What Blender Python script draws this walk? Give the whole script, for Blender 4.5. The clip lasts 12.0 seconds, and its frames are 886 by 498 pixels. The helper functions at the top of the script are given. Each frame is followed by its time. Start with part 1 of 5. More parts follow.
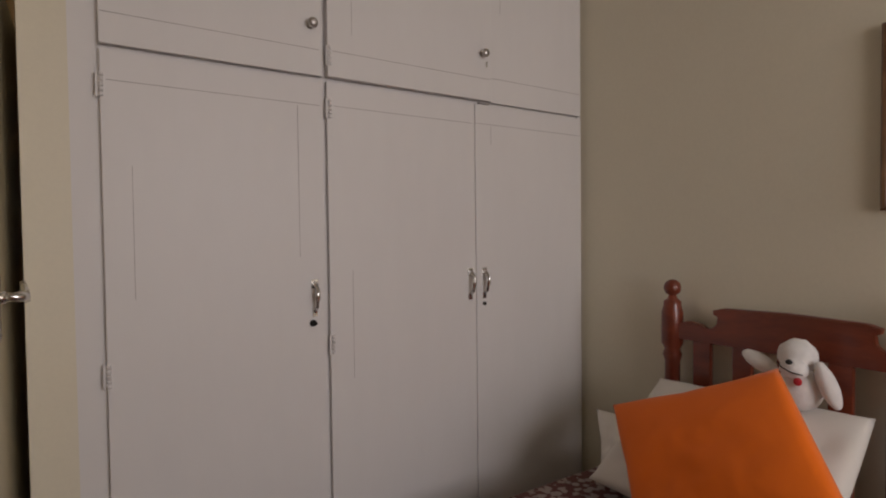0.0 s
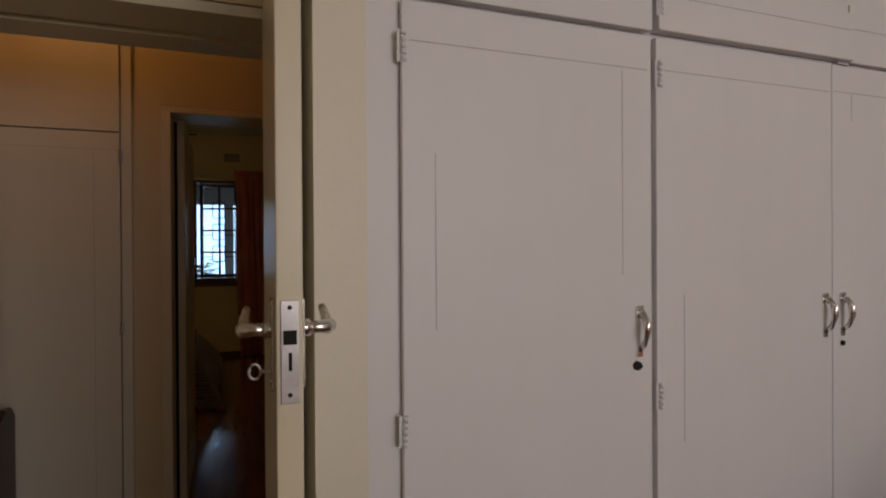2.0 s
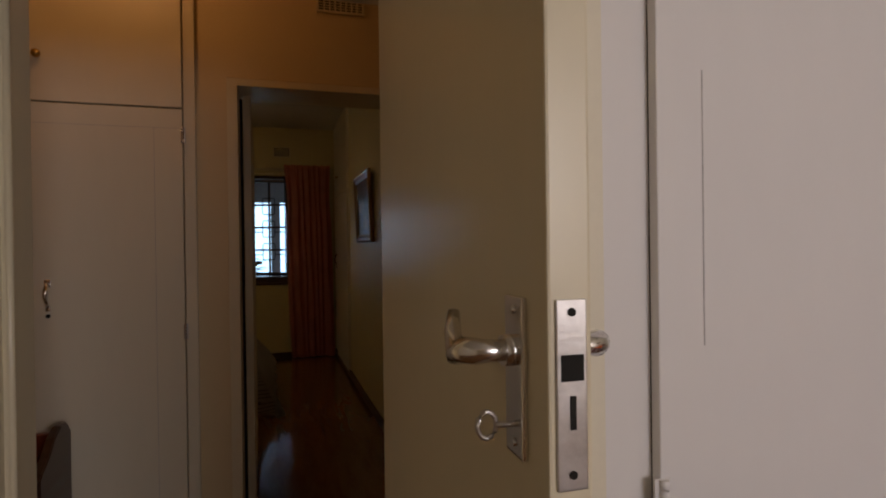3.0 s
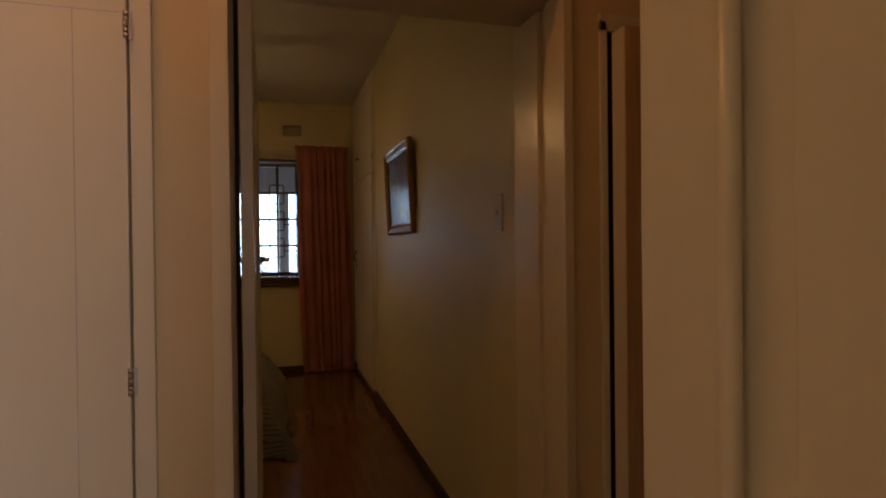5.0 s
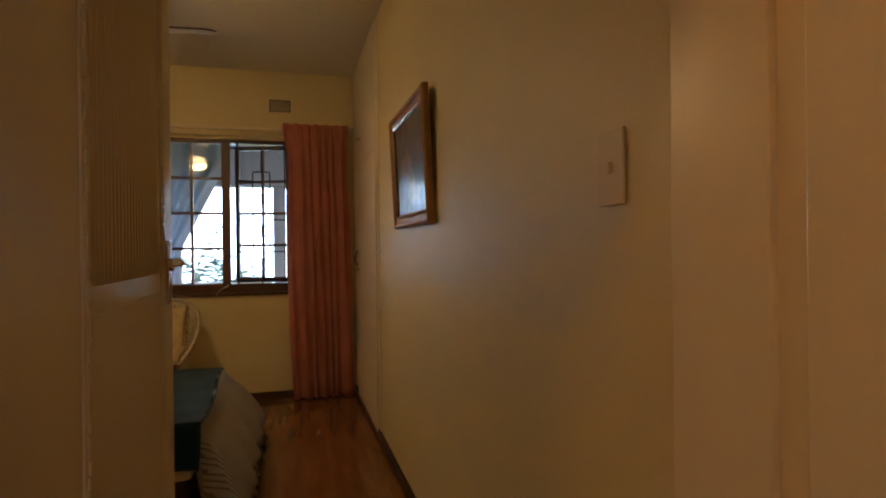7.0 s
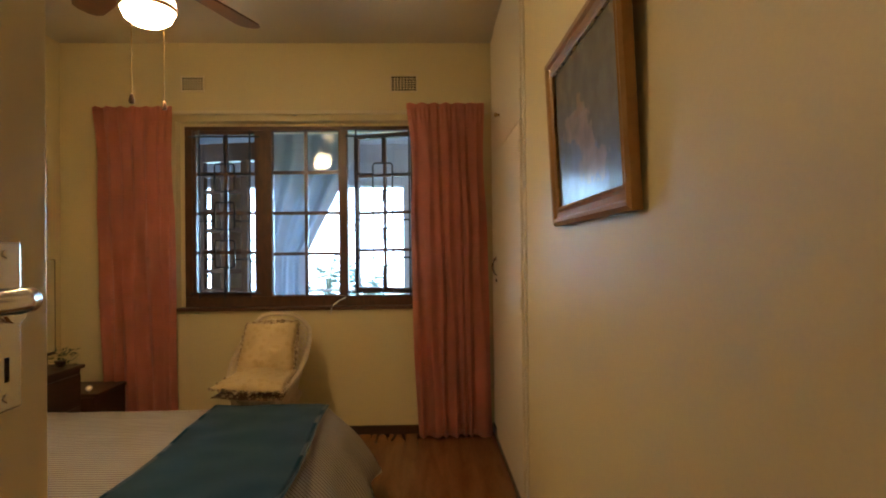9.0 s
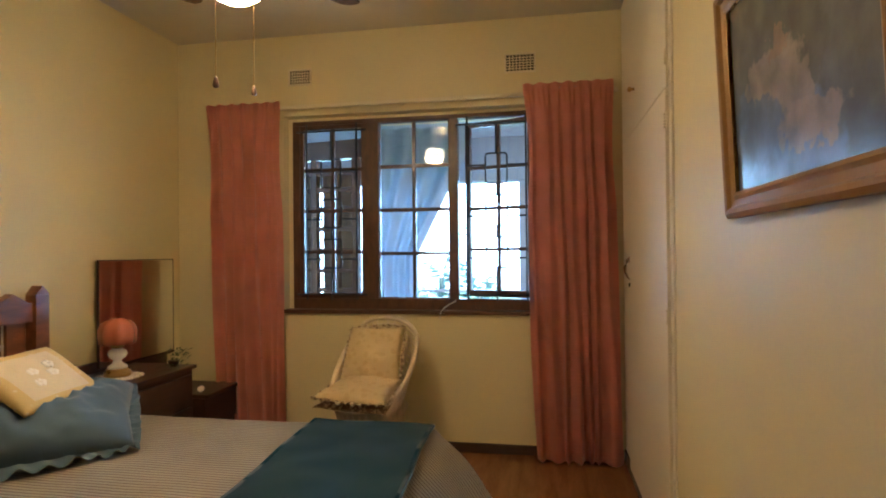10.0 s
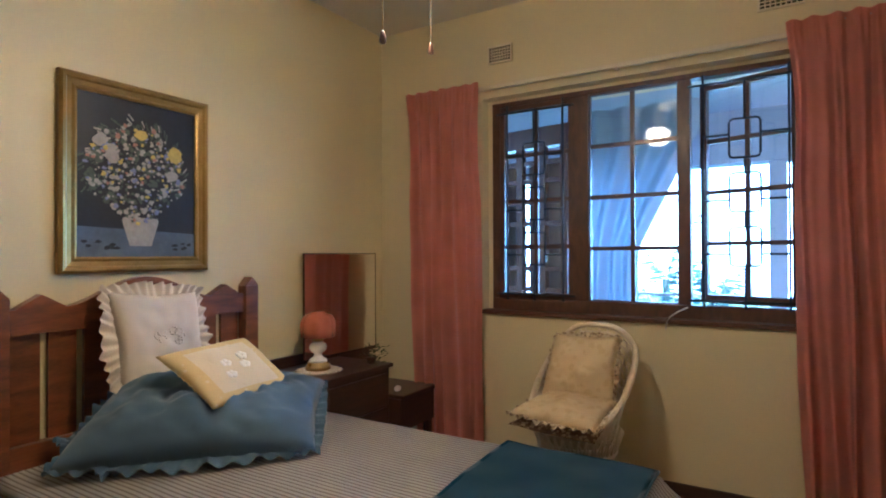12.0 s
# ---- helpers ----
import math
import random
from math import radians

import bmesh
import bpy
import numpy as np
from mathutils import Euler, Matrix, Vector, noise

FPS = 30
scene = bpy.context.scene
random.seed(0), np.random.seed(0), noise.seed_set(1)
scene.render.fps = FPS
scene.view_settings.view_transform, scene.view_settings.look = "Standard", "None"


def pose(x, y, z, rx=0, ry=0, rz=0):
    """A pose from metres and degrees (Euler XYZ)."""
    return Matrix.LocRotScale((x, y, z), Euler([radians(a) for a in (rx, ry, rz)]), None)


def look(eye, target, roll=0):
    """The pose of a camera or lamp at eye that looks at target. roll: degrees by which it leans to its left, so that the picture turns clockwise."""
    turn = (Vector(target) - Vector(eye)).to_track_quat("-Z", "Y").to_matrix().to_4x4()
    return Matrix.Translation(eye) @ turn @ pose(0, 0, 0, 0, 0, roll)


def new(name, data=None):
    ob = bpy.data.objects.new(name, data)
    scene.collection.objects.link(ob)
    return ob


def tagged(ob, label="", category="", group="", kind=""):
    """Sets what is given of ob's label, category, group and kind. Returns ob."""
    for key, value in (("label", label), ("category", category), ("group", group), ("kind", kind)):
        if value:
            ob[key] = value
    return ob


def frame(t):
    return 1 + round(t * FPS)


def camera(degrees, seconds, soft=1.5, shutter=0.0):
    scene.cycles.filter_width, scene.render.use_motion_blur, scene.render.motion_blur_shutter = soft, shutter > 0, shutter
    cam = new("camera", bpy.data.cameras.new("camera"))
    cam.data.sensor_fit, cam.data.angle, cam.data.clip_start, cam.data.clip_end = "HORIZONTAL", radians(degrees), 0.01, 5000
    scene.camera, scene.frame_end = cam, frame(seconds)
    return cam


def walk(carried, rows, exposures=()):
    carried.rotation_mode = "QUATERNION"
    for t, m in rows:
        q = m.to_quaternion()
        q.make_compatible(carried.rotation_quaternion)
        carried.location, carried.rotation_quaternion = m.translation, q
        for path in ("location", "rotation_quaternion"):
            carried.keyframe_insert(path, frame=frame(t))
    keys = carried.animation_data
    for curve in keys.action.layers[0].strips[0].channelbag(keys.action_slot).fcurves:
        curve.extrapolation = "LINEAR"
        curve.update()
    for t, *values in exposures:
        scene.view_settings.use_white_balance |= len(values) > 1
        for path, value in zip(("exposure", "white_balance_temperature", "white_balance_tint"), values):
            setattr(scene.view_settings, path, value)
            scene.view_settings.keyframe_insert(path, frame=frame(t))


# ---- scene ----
cam = camera(76.3, 12.0, soft=2.0)
# seconds, place of the eye in metres, yaw, pitch, roll in degrees
ROWS = [
    (0.0, -0.008, 0.143, 1.367, -34.10, -1.61, 0.65),
    (0.5, -0.088, 0.235, 1.374, -31.38, -1.39, 0.46),
    (1.0, -0.148, 0.366, 1.374, -28.51, -1.03, 0.36),
    (1.5, -0.191, 0.587, 1.384, -24.23, -0.63, 0.31),
    (2.0, -0.225, 0.767, 1.366, -20.35, -0.26, 0.34),
    (2.5, -0.322, 0.973, 1.364, -18.46, -0.58, 0.63),
    (3.0, -0.376, 1.228, 1.331, -16.93, -0.31, 0.75),
    (3.2, -0.385, 1.330, 1.319, -16.60, -0.19, 0.78),
    (4.8, -0.403, 2.213, 1.299, -16.25, -0.37, 0.64),
    (5.0, -0.396, 2.310, 1.296, -16.32, -0.39, 0.63),
    (5.5, -0.338, 2.563, 1.290, -16.41, -0.35, 0.52),
    (6.0, -0.278, 2.835, 1.286, -16.52, -0.33, 0.60),
    (6.5, -0.227, 3.086, 1.268, -16.35, -0.20, 0.62),
    (8.5, -0.111, 4.086, 1.288, -6.61, 0.16, 0.71),
    (9.0, -0.087, 4.322, 1.281, -1.64, 0.42, 0.59),
    (9.5, -0.097, 4.529, 1.294, 4.01, 0.30, 0.59),
    (10.0, -0.108, 4.729, 1.291, 10.03, 0.35, 0.54),
    (10.5, -0.108, 4.930, 1.271, 16.74, 0.45, 0.50),
    (11.0, -0.115, 5.036, 1.244, 22.38, 0.46, 0.42),
    (11.5, -0.164, 5.124, 1.256, 27.19, 0.47, 0.29),
    (12.0, -0.210, 5.201, 1.257, 31.63, 0.53, 0.22),
]
# the clip's own exposure and white balance along the way
EXPOSURES = [(0.0, 0.0, 6800, 19), (2.5, 0.06, 6700, 20), (3.2, 0.38, 6900, 22), (4.8, 1.25, 7600, 28), (5.5, 1.65, 7800, 28), (6.0, 2.12, 7600, 26), (6.5, 2.33, 7400, 24), (8.5, 3.05, 6800, 20), (9.5, 3.42, 5900, 15), (10.0, 3.62, 5550, 15), (10.5, 3.7, 5200, 15), (11.0, 3.77, 4900, 16), (12.0, 3.62, 4500, 19)]
walk(cam, [(t, pose(x, y, z, 90 + pitch, roll, yaw)) for t, x, y, z, yaw, pitch, roll in ROWS], EXPOSURES)

# ---- world, sun and large lights ----
world = bpy.data.worlds.new("sky")
scene.world = world
world.use_nodes = True
wn = world.node_tree
sky = wn.nodes.new("ShaderNodeTexSky")
sky.sky_type, sky.sun_disc = "NISHITA", False
sky.sun_elevation, sky.sun_rotation = radians(57), radians(130)
wn.nodes["Background"].inputs["Strength"].default_value = 0.05
wn.links.new(sky.outputs["Color"], wn.nodes["Background"].inputs["Color"])


def lamp(name, kind, energy, color, m, **more):
    data = bpy.data.lights.new(name, kind)
    data.energy, data.color = energy, color
    if kind == "AREA":
        data.shape, data.size, data.size_y = "RECTANGLE", more["size"], more["size_y"]
    elif kind == "SUN":
        data.angle = radians(0.5)
    else:
        data.shadow_soft_size = more["radius"]
    ob = new(name, data)
    ob.matrix_basis = m
    return ob


lamp("sun", "SUN", 2.8, (1.0, 0.95, 0.88), look((0, 0, 0), (-0.42, 0.34, -0.84)))
# daylight that enters the first bedroom by its window, behind the walker
lamp("window_daylight", "AREA", 34, (0.97, 0.98, 1.0), look((0.92, -1.93, 1.75), (1.0, 2.0, 1.3)), size=1.5, size_y=1.3)
# warm ceiling bulb of the passage; the second bedroom has the lit bowl under its fan
lamp("passage_bulb", "POINT", 2.1, (1.0, 0.50, 0.17), pose(-0.95, 3.3, 2.62), radius=0.06)

# ---- materials ----


def nodes_of(name):
    m = bpy.data.materials.new(name)
    m.use_nodes = True
    n, l = m.node_tree.nodes, m.node_tree.links
    return m, n, l, n["Principled BSDF"]


def surface(name, color, rough=0.5, metal=0.0, vary=0.08, scale=3.0, fine=60.0, bump=0.05, stretch=(1, 1, 1), spec=0.5, sheen=0.0, coat=0.0):
    """A plain surface with stains at one scale, grain at another and a fine relief."""
    m, n, l, b = nodes_of(name)
    co = n.new("ShaderNodeTexCoord")
    mp = n.new("ShaderNodeMapping")
    mp.inputs["Scale"].default_value = stretch
    l.new(co.outputs["Object"], mp.inputs["Vector"])
    big, small = n.new("ShaderNodeTexNoise"), n.new("ShaderNodeTexNoise")
    big.inputs["Scale"].default_value, big.inputs["Detail"].default_value = scale, 5
    small.inputs["Scale"].default_value, small.inputs["Detail"].default_value = fine, 3
    l.new(mp.outputs["Vector"], big.inputs["Vector"])
    l.new(mp.outputs["Vector"], small.inputs["Vector"])
    add = n.new("ShaderNodeMath")
    add.operation = "MULTIPLY_ADD"
    add.inputs[1].default_value = 0.35
    l.new(small.outputs["Fac"], add.inputs[0])
    l.new(big.outputs["Fac"], add.inputs[2])
    ramp = n.new("ShaderNodeValToRGB")
    ramp.color_ramp.elements[0].position, ramp.color_ramp.elements[1].position = 0.4, 0.95
    lo, hi = [c * (1 - vary) for c in color], [min(1, c * (1 + vary)) for c in color]
    ramp.color_ramp.elements[0].color, ramp.color_ramp.elements[1].color = (*lo, 1), (*hi, 1)
    l.new(add.outputs[0], ramp.inputs["Fac"])
    l.new(ramp.outputs["Color"], b.inputs["Base Color"])
    rr = n.new("ShaderNodeMapRange")
    rr.inputs["To Min"].default_value, rr.inputs["To Max"].default_value = max(0.03, rough - 0.08), min(1, rough + 0.08)
    l.new(big.outputs["Fac"], rr.inputs["Value"])
    l.new(rr.outputs["Result"], b.inputs["Roughness"])
    b.inputs["Metallic"].default_value = metal
    b.inputs["Specular IOR Level"].default_value = spec
    b.inputs["Sheen Weight"].default_value = sheen
    b.inputs["Coat Weight"].default_value = coat
    if bump:
        bp = n.new("ShaderNodeBump")
        bp.inputs["Strength"].default_value, bp.inputs["Distance"].default_value = bump, 0.01
        l.new(add.outputs[0], bp.inputs["Height"])
        l.new(bp.outputs["Normal"], b.inputs["Normal"])
    return m


def weave(name, color, rough=0.9, size=700.0, vary=0.1, bump=0.12, sheen=0.2):
    """Woven cloth: crossing threads, soft folds in tone."""
    m = surface(name, color, rough, vary=vary, scale=5, fine=size * 0.5, bump=bump, sheen=sheen, spec=0.2)
    return m


def striped(name, light, dark, axis, period, width=0.35):
    """Cloth with narrow woven stripes across one axis."""
    m, n, l, b = nodes_of(name)
    co = n.new("ShaderNodeTexCoord")
    sep = n.new("ShaderNodeSeparateXYZ")
    l.new(co.outputs["UV"], sep.inputs[0])
    div = n.new("ShaderNodeMath")
    div.operation, div.inputs[1].default_value = "DIVIDE", period
    l.new(sep.outputs[axis], div.inputs[0])
    fr = n.new("ShaderNodeMath")
    fr.operation = "FRACT"
    l.new(div.outputs[0], fr.inputs[0])
    ramp = n.new("ShaderNodeValToRGB")
    e = ramp.color_ramp.elements
    e[0].position, e[0].color = width - 0.06, (*dark, 1)
    e[1].position, e[1].color = width + 0.06, (*light, 1)
    l.new(fr.outputs[0], ramp.inputs["Fac"])
    no = n.new("ShaderNodeTexNoise")
    no.inputs["Scale"].default_value = 6
    l.new(co.outputs["Object"], no.inputs["Vector"])
    mix = n.new("ShaderNodeMix")
    mix.data_type, mix.blend_type = "RGBA", "MULTIPLY"
    mix.inputs["Factor"].default_value = 0.25
    l.new(ramp.outputs["Color"], mix.inputs["A"])
    l.new(no.outputs["Fac"], mix.inputs["B"])
    l.new(mix.outputs["Result"], b.inputs["Base Color"])
    b.inputs["Roughness"].default_value = 0.9
    b.inputs["Specular IOR Level"].default_value = 0.2
    bp = n.new("ShaderNodeBump")
    bp.inputs["Strength"].default_value, bp.inputs["Distance"].default_value = 0.3, 0.002
    l.new(fr.outputs[0], bp.inputs["Height"])
    l.new(bp.outputs["Normal"], b.inputs["Normal"])
    return m


def spotted(name, ground, spots, scale, amount=0.35, rough=0.9):
    """Printed or embroidered cloth: small irregular marks on a ground colour."""
    m, n, l, b = nodes_of(name)
    co = n.new("ShaderNodeTexCoord")
    vo = n.new("ShaderNodeTexVoronoi")
    vo.inputs["Scale"].default_value = scale
    no = n.new("ShaderNodeTexNoise")
    no.inputs["Scale"].default_value, no.inputs["Detail"].default_value = scale * 1.7, 4
    l.new(co.outputs["Object"], vo.inputs["Vector"])
    l.new(co.outputs["Object"], no.inputs["Vector"])
    mul = n.new("ShaderNodeMath")
    mul.operation = "MULTIPLY"
    l.new(vo.outputs["Distance"], mul.inputs[0])
    l.new(no.outputs["Fac"], mul.inputs[1])
    ramp = n.new("ShaderNodeValToRGB")
    e = ramp.color_ramp.elements
    e[0].position, e[0].color = amount * 0.5, (*spots, 1)
    e[1].position, e[1].color = amount * 0.5 + 0.06, (*ground, 1)
    l.new(mul.outputs[0], ramp.inputs["Fac"])
    l.new(ramp.outputs["Color"], b.inputs["Base Color"])
    b.inputs["Roughness"].default_value = rough
    b.inputs["Specular IOR Level"].default_value = 0.2
    bp = n.new("ShaderNodeBump")
    bp.inputs["Strength"].default_value, bp.inputs["Distance"].default_value = 0.4, 0.004
    l.new(no.outputs["Fac"], bp.inputs["Height"])
    l.new(bp.outputs["Normal"], b.inputs["Normal"])
    return m


def grained(name, light, dark, rough=0.35, along=(1, 12, 12), scale=4.0, coat=0.3, bump=0.06):
    """Timber: long streaks along one axis, dark pores."""
    m, n, l, b = nodes_of(name)
    co, mp = n.new("ShaderNodeTexCoord"), n.new("ShaderNodeMapping")
    mp.inputs["Scale"].default_value = along
    l.new(co.outputs["Object"], mp.inputs["Vector"])
    no, fi = n.new("ShaderNodeTexNoise"), n.new("ShaderNodeTexNoise")
    no.inputs["Scale"].default_value, no.inputs["Detail"].default_value, no.inputs["Distortion"].default_value = scale, 6, 0.6
    fi.inputs["Scale"].default_value, fi.inputs["Detail"].default_value = scale * 9, 3
    l.new(mp.outputs["Vector"], no.inputs["Vector"])
    l.new(mp.outputs["Vector"], fi.inputs["Vector"])
    add = n.new("ShaderNodeMath")
    add.operation, add.inputs[1].default_value = "MULTIPLY_ADD", 0.3
    l.new(fi.outputs["Fac"], add.inputs[0])
    l.new(no.outputs["Fac"], add.inputs[2])
    ramp = n.new("ShaderNodeValToRGB")
    e = ramp.color_ramp.elements
    e[0].position, e[0].color, e[1].position, e[1].color = 0.45, (*dark, 1), 0.85, (*light, 1)
    l.new(add.outputs[0], ramp.inputs["Fac"])
    l.new(ramp.outputs["Color"], b.inputs["Base Color"])
    rr = n.new("ShaderNodeMapRange")
    rr.inputs["To Min"].default_value, rr.inputs["To Max"].default_value = rough - 0.06, rough + 0.12
    l.new(no.outputs["Fac"], rr.inputs["Value"])
    l.new(rr.outputs["Result"], b.inputs["Roughness"])
    b.inputs["Coat Weight"].default_value, b.inputs["Coat Roughness"].default_value = coat, 0.2
    bp = n.new("ShaderNodeBump")
    bp.inputs["Strength"].default_value, bp.inputs["Distance"].default_value = bump, 0.004
    l.new(add.outputs[0], bp.inputs["Height"])
    l.new(bp.outputs["Normal"], b.inputs["Normal"])
    return m


def glass(name, tint=(1, 1, 1)):
    m, n, l, b = nodes_of(name)
    b.inputs["Base Color"].default_value = (*tint, 1)
    b.inputs["Roughness"].default_value, b.inputs["IOR"].default_value = 0.01, 1.45
    b.inputs["Transmission Weight"].default_value = 1.0
    return m


def glow(name, color, strength):
    m, n, l, b = nodes_of(name)
    b.inputs["Base Color"].default_value = (*color, 1)
    b.inputs["Emission Color"].default_value = (*color, 1)
    b.inputs["Emission Strength"].default_value = strength
    return m


def thin_leaf(name, color):
    """Thin foliage: a glossy upper skin that lets daylight through."""
    m = surface(name, color, 0.5, vary=0.35, scale=6, bump=0.0)
    n, l = m.node_tree.nodes, m.node_tree.links
    tr, mix = n.new("ShaderNodeBsdfTranslucent"), n.new("ShaderNodeMixShader")
    tr.inputs["Color"].default_value = (color[0] * 1.6, color[1] * 1.6, color[2] * 1.6, 1)
    mix.inputs["Fac"].default_value = 0.5
    l.new(n["Principled BSDF"].outputs[0], mix.inputs[1])
    l.new(tr.outputs[0], mix.inputs[2])
    l.new(mix.outputs[0], n["Material Output"].inputs["Surface"])
    return m


def landscape(name, y0, y1, z0, z1):
    """A faded landscape print under glass: pale sky, soft dark masses of trees, a light path."""
    m, n, l, b = nodes_of(name)
    co, wob = n.new("ShaderNodeTexCoord"), n.new("ShaderNodeTexNoise")
    wob.inputs["Scale"].default_value, wob.inputs["Detail"].default_value = 20, 8
    l.new(co.outputs["Object"], wob.inputs["Vector"])
    shift = n.new("ShaderNodeVectorMath")
    shift.operation, shift.inputs[1].default_value, shift.inputs[2].default_value = "MULTIPLY_ADD", (0.16, 0.16, 0.16), (-0.08, -0.08, -0.08)
    l.new(wob.outputs["Color"], shift.inputs[0])
    both = n.new("ShaderNodeVectorMath")
    l.new(co.outputs["Object"], both.inputs[0])
    l.new(shift.outputs[0], both.inputs[1])
    colour = None

    def mass(cy, cz, ry, rz, color, under):
        mp, gr = n.new("ShaderNodeMapping"), n.new("ShaderNodeTexGradient")
        gr.gradient_type = "SPHERICAL"
        sy, sz = 1 / (ry * (y1 - y0)), 1 / (rz * (z1 - z0))
        mp.inputs["Scale"].default_value = (0, sy, sz)
        mp.inputs["Location"].default_value = (0, -sy * (y0 + cy * (y1 - y0)), -sz * (z0 + cz * (z1 - z0)))
        l.new(both.outputs[0], mp.inputs["Vector"])
        l.new(mp.outputs["Vector"], gr.inputs["Vector"])
        ramp = n.new("ShaderNodeMapRange")
        ramp.inputs["From Max"].default_value = 0.16
        l.new(gr.outputs["Fac"], ramp.inputs["Value"])
        mix = n.new("ShaderNodeMix")
        mix.data_type = "RGBA"
        l.new(ramp.outputs["Result"], mix.inputs["Factor"])
        l.new(under, mix.inputs["A"])
        mix.inputs["B"].default_value = (*color, 1)
        return mix.outputs["Result"]

    tone, fine = n.new("ShaderNodeValToRGB"), n.new("ShaderNodeTexNoise")
    fine.inputs["Scale"].default_value, fine.inputs["Detail"].default_value = 9, 7
    l.new(co.outputs["Object"], fine.inputs["Vector"])
    e = tone.color_ramp.elements
    e[0].position, e[0].color, e[1].position, e[1].color = 0.35, (0.16, 0.14, 0.11, 1), 0.7, (0.34, 0.29, 0.21, 1)
    l.new(fine.outputs["Fac"], tone.inputs["Fac"])
    colour = tone.outputs["Color"]
    for row in ((0.5, 0.06, 1.0, 0.34, (0.17, 0.21, 0.29)), (0.86, 0.62, 0.26, 0.55, (0.12, 0.12, 0.10)), (0.62, 0.80, 0.22, 0.22, (0.11, 0.115, 0.10)),
                (0.28, 0.70, 0.24, 0.42, (0.10, 0.10, 0.085)), (0.12, 0.42, 0.20, 0.48, (0.12, 0.125, 0.12)), (0.50, 0.36, 0.13, 0.22, (0.29, 0.23, 0.18)),
                (0.40, 0.20, 0.20, 0.10, (0.34, 0.26, 0.20)), (0.78, 0.30, 0.22, 0.24, (0.13, 0.16, 0.22)), (0.70, 0.52, 0.14, 0.14, (0.30, 0.25, 0.19)), (0.58, 0.62, 0.07, 0.09, (0.30, 0.20, 0.13))):
        colour = mass(*row, colour)
    leafy, spread, mottle = n.new("ShaderNodeTexNoise"), n.new("ShaderNodeMapRange"), n.new("ShaderNodeMix")
    leafy.inputs["Scale"].default_value, leafy.inputs["Detail"].default_value = 11, 6
    l.new(co.outputs["Object"], leafy.inputs["Vector"])
    spread.inputs["From Min"].default_value, spread.inputs["From Max"].default_value = 0.35, 0.65
    spread.inputs["To Min"].default_value, spread.inputs["To Max"].default_value = 0.45, 1.0
    l.new(leafy.outputs["Fac"], spread.inputs["Value"])
    mottle.data_type, mottle.blend_type = "RGBA", "MULTIPLY"
    mottle.inputs["Factor"].default_value = 1.0
    l.new(colour, mottle.inputs["A"])
    l.new(spread.outputs["Result"], mottle.inputs["B"])
    l.new(mottle.outputs["Result"], b.inputs["Base Color"])
    b.inputs["Roughness"].default_value = 0.5
    b.inputs["Coat Weight"].default_value, b.inputs["Coat Roughness"].default_value = 0.6, 0.18
    return m


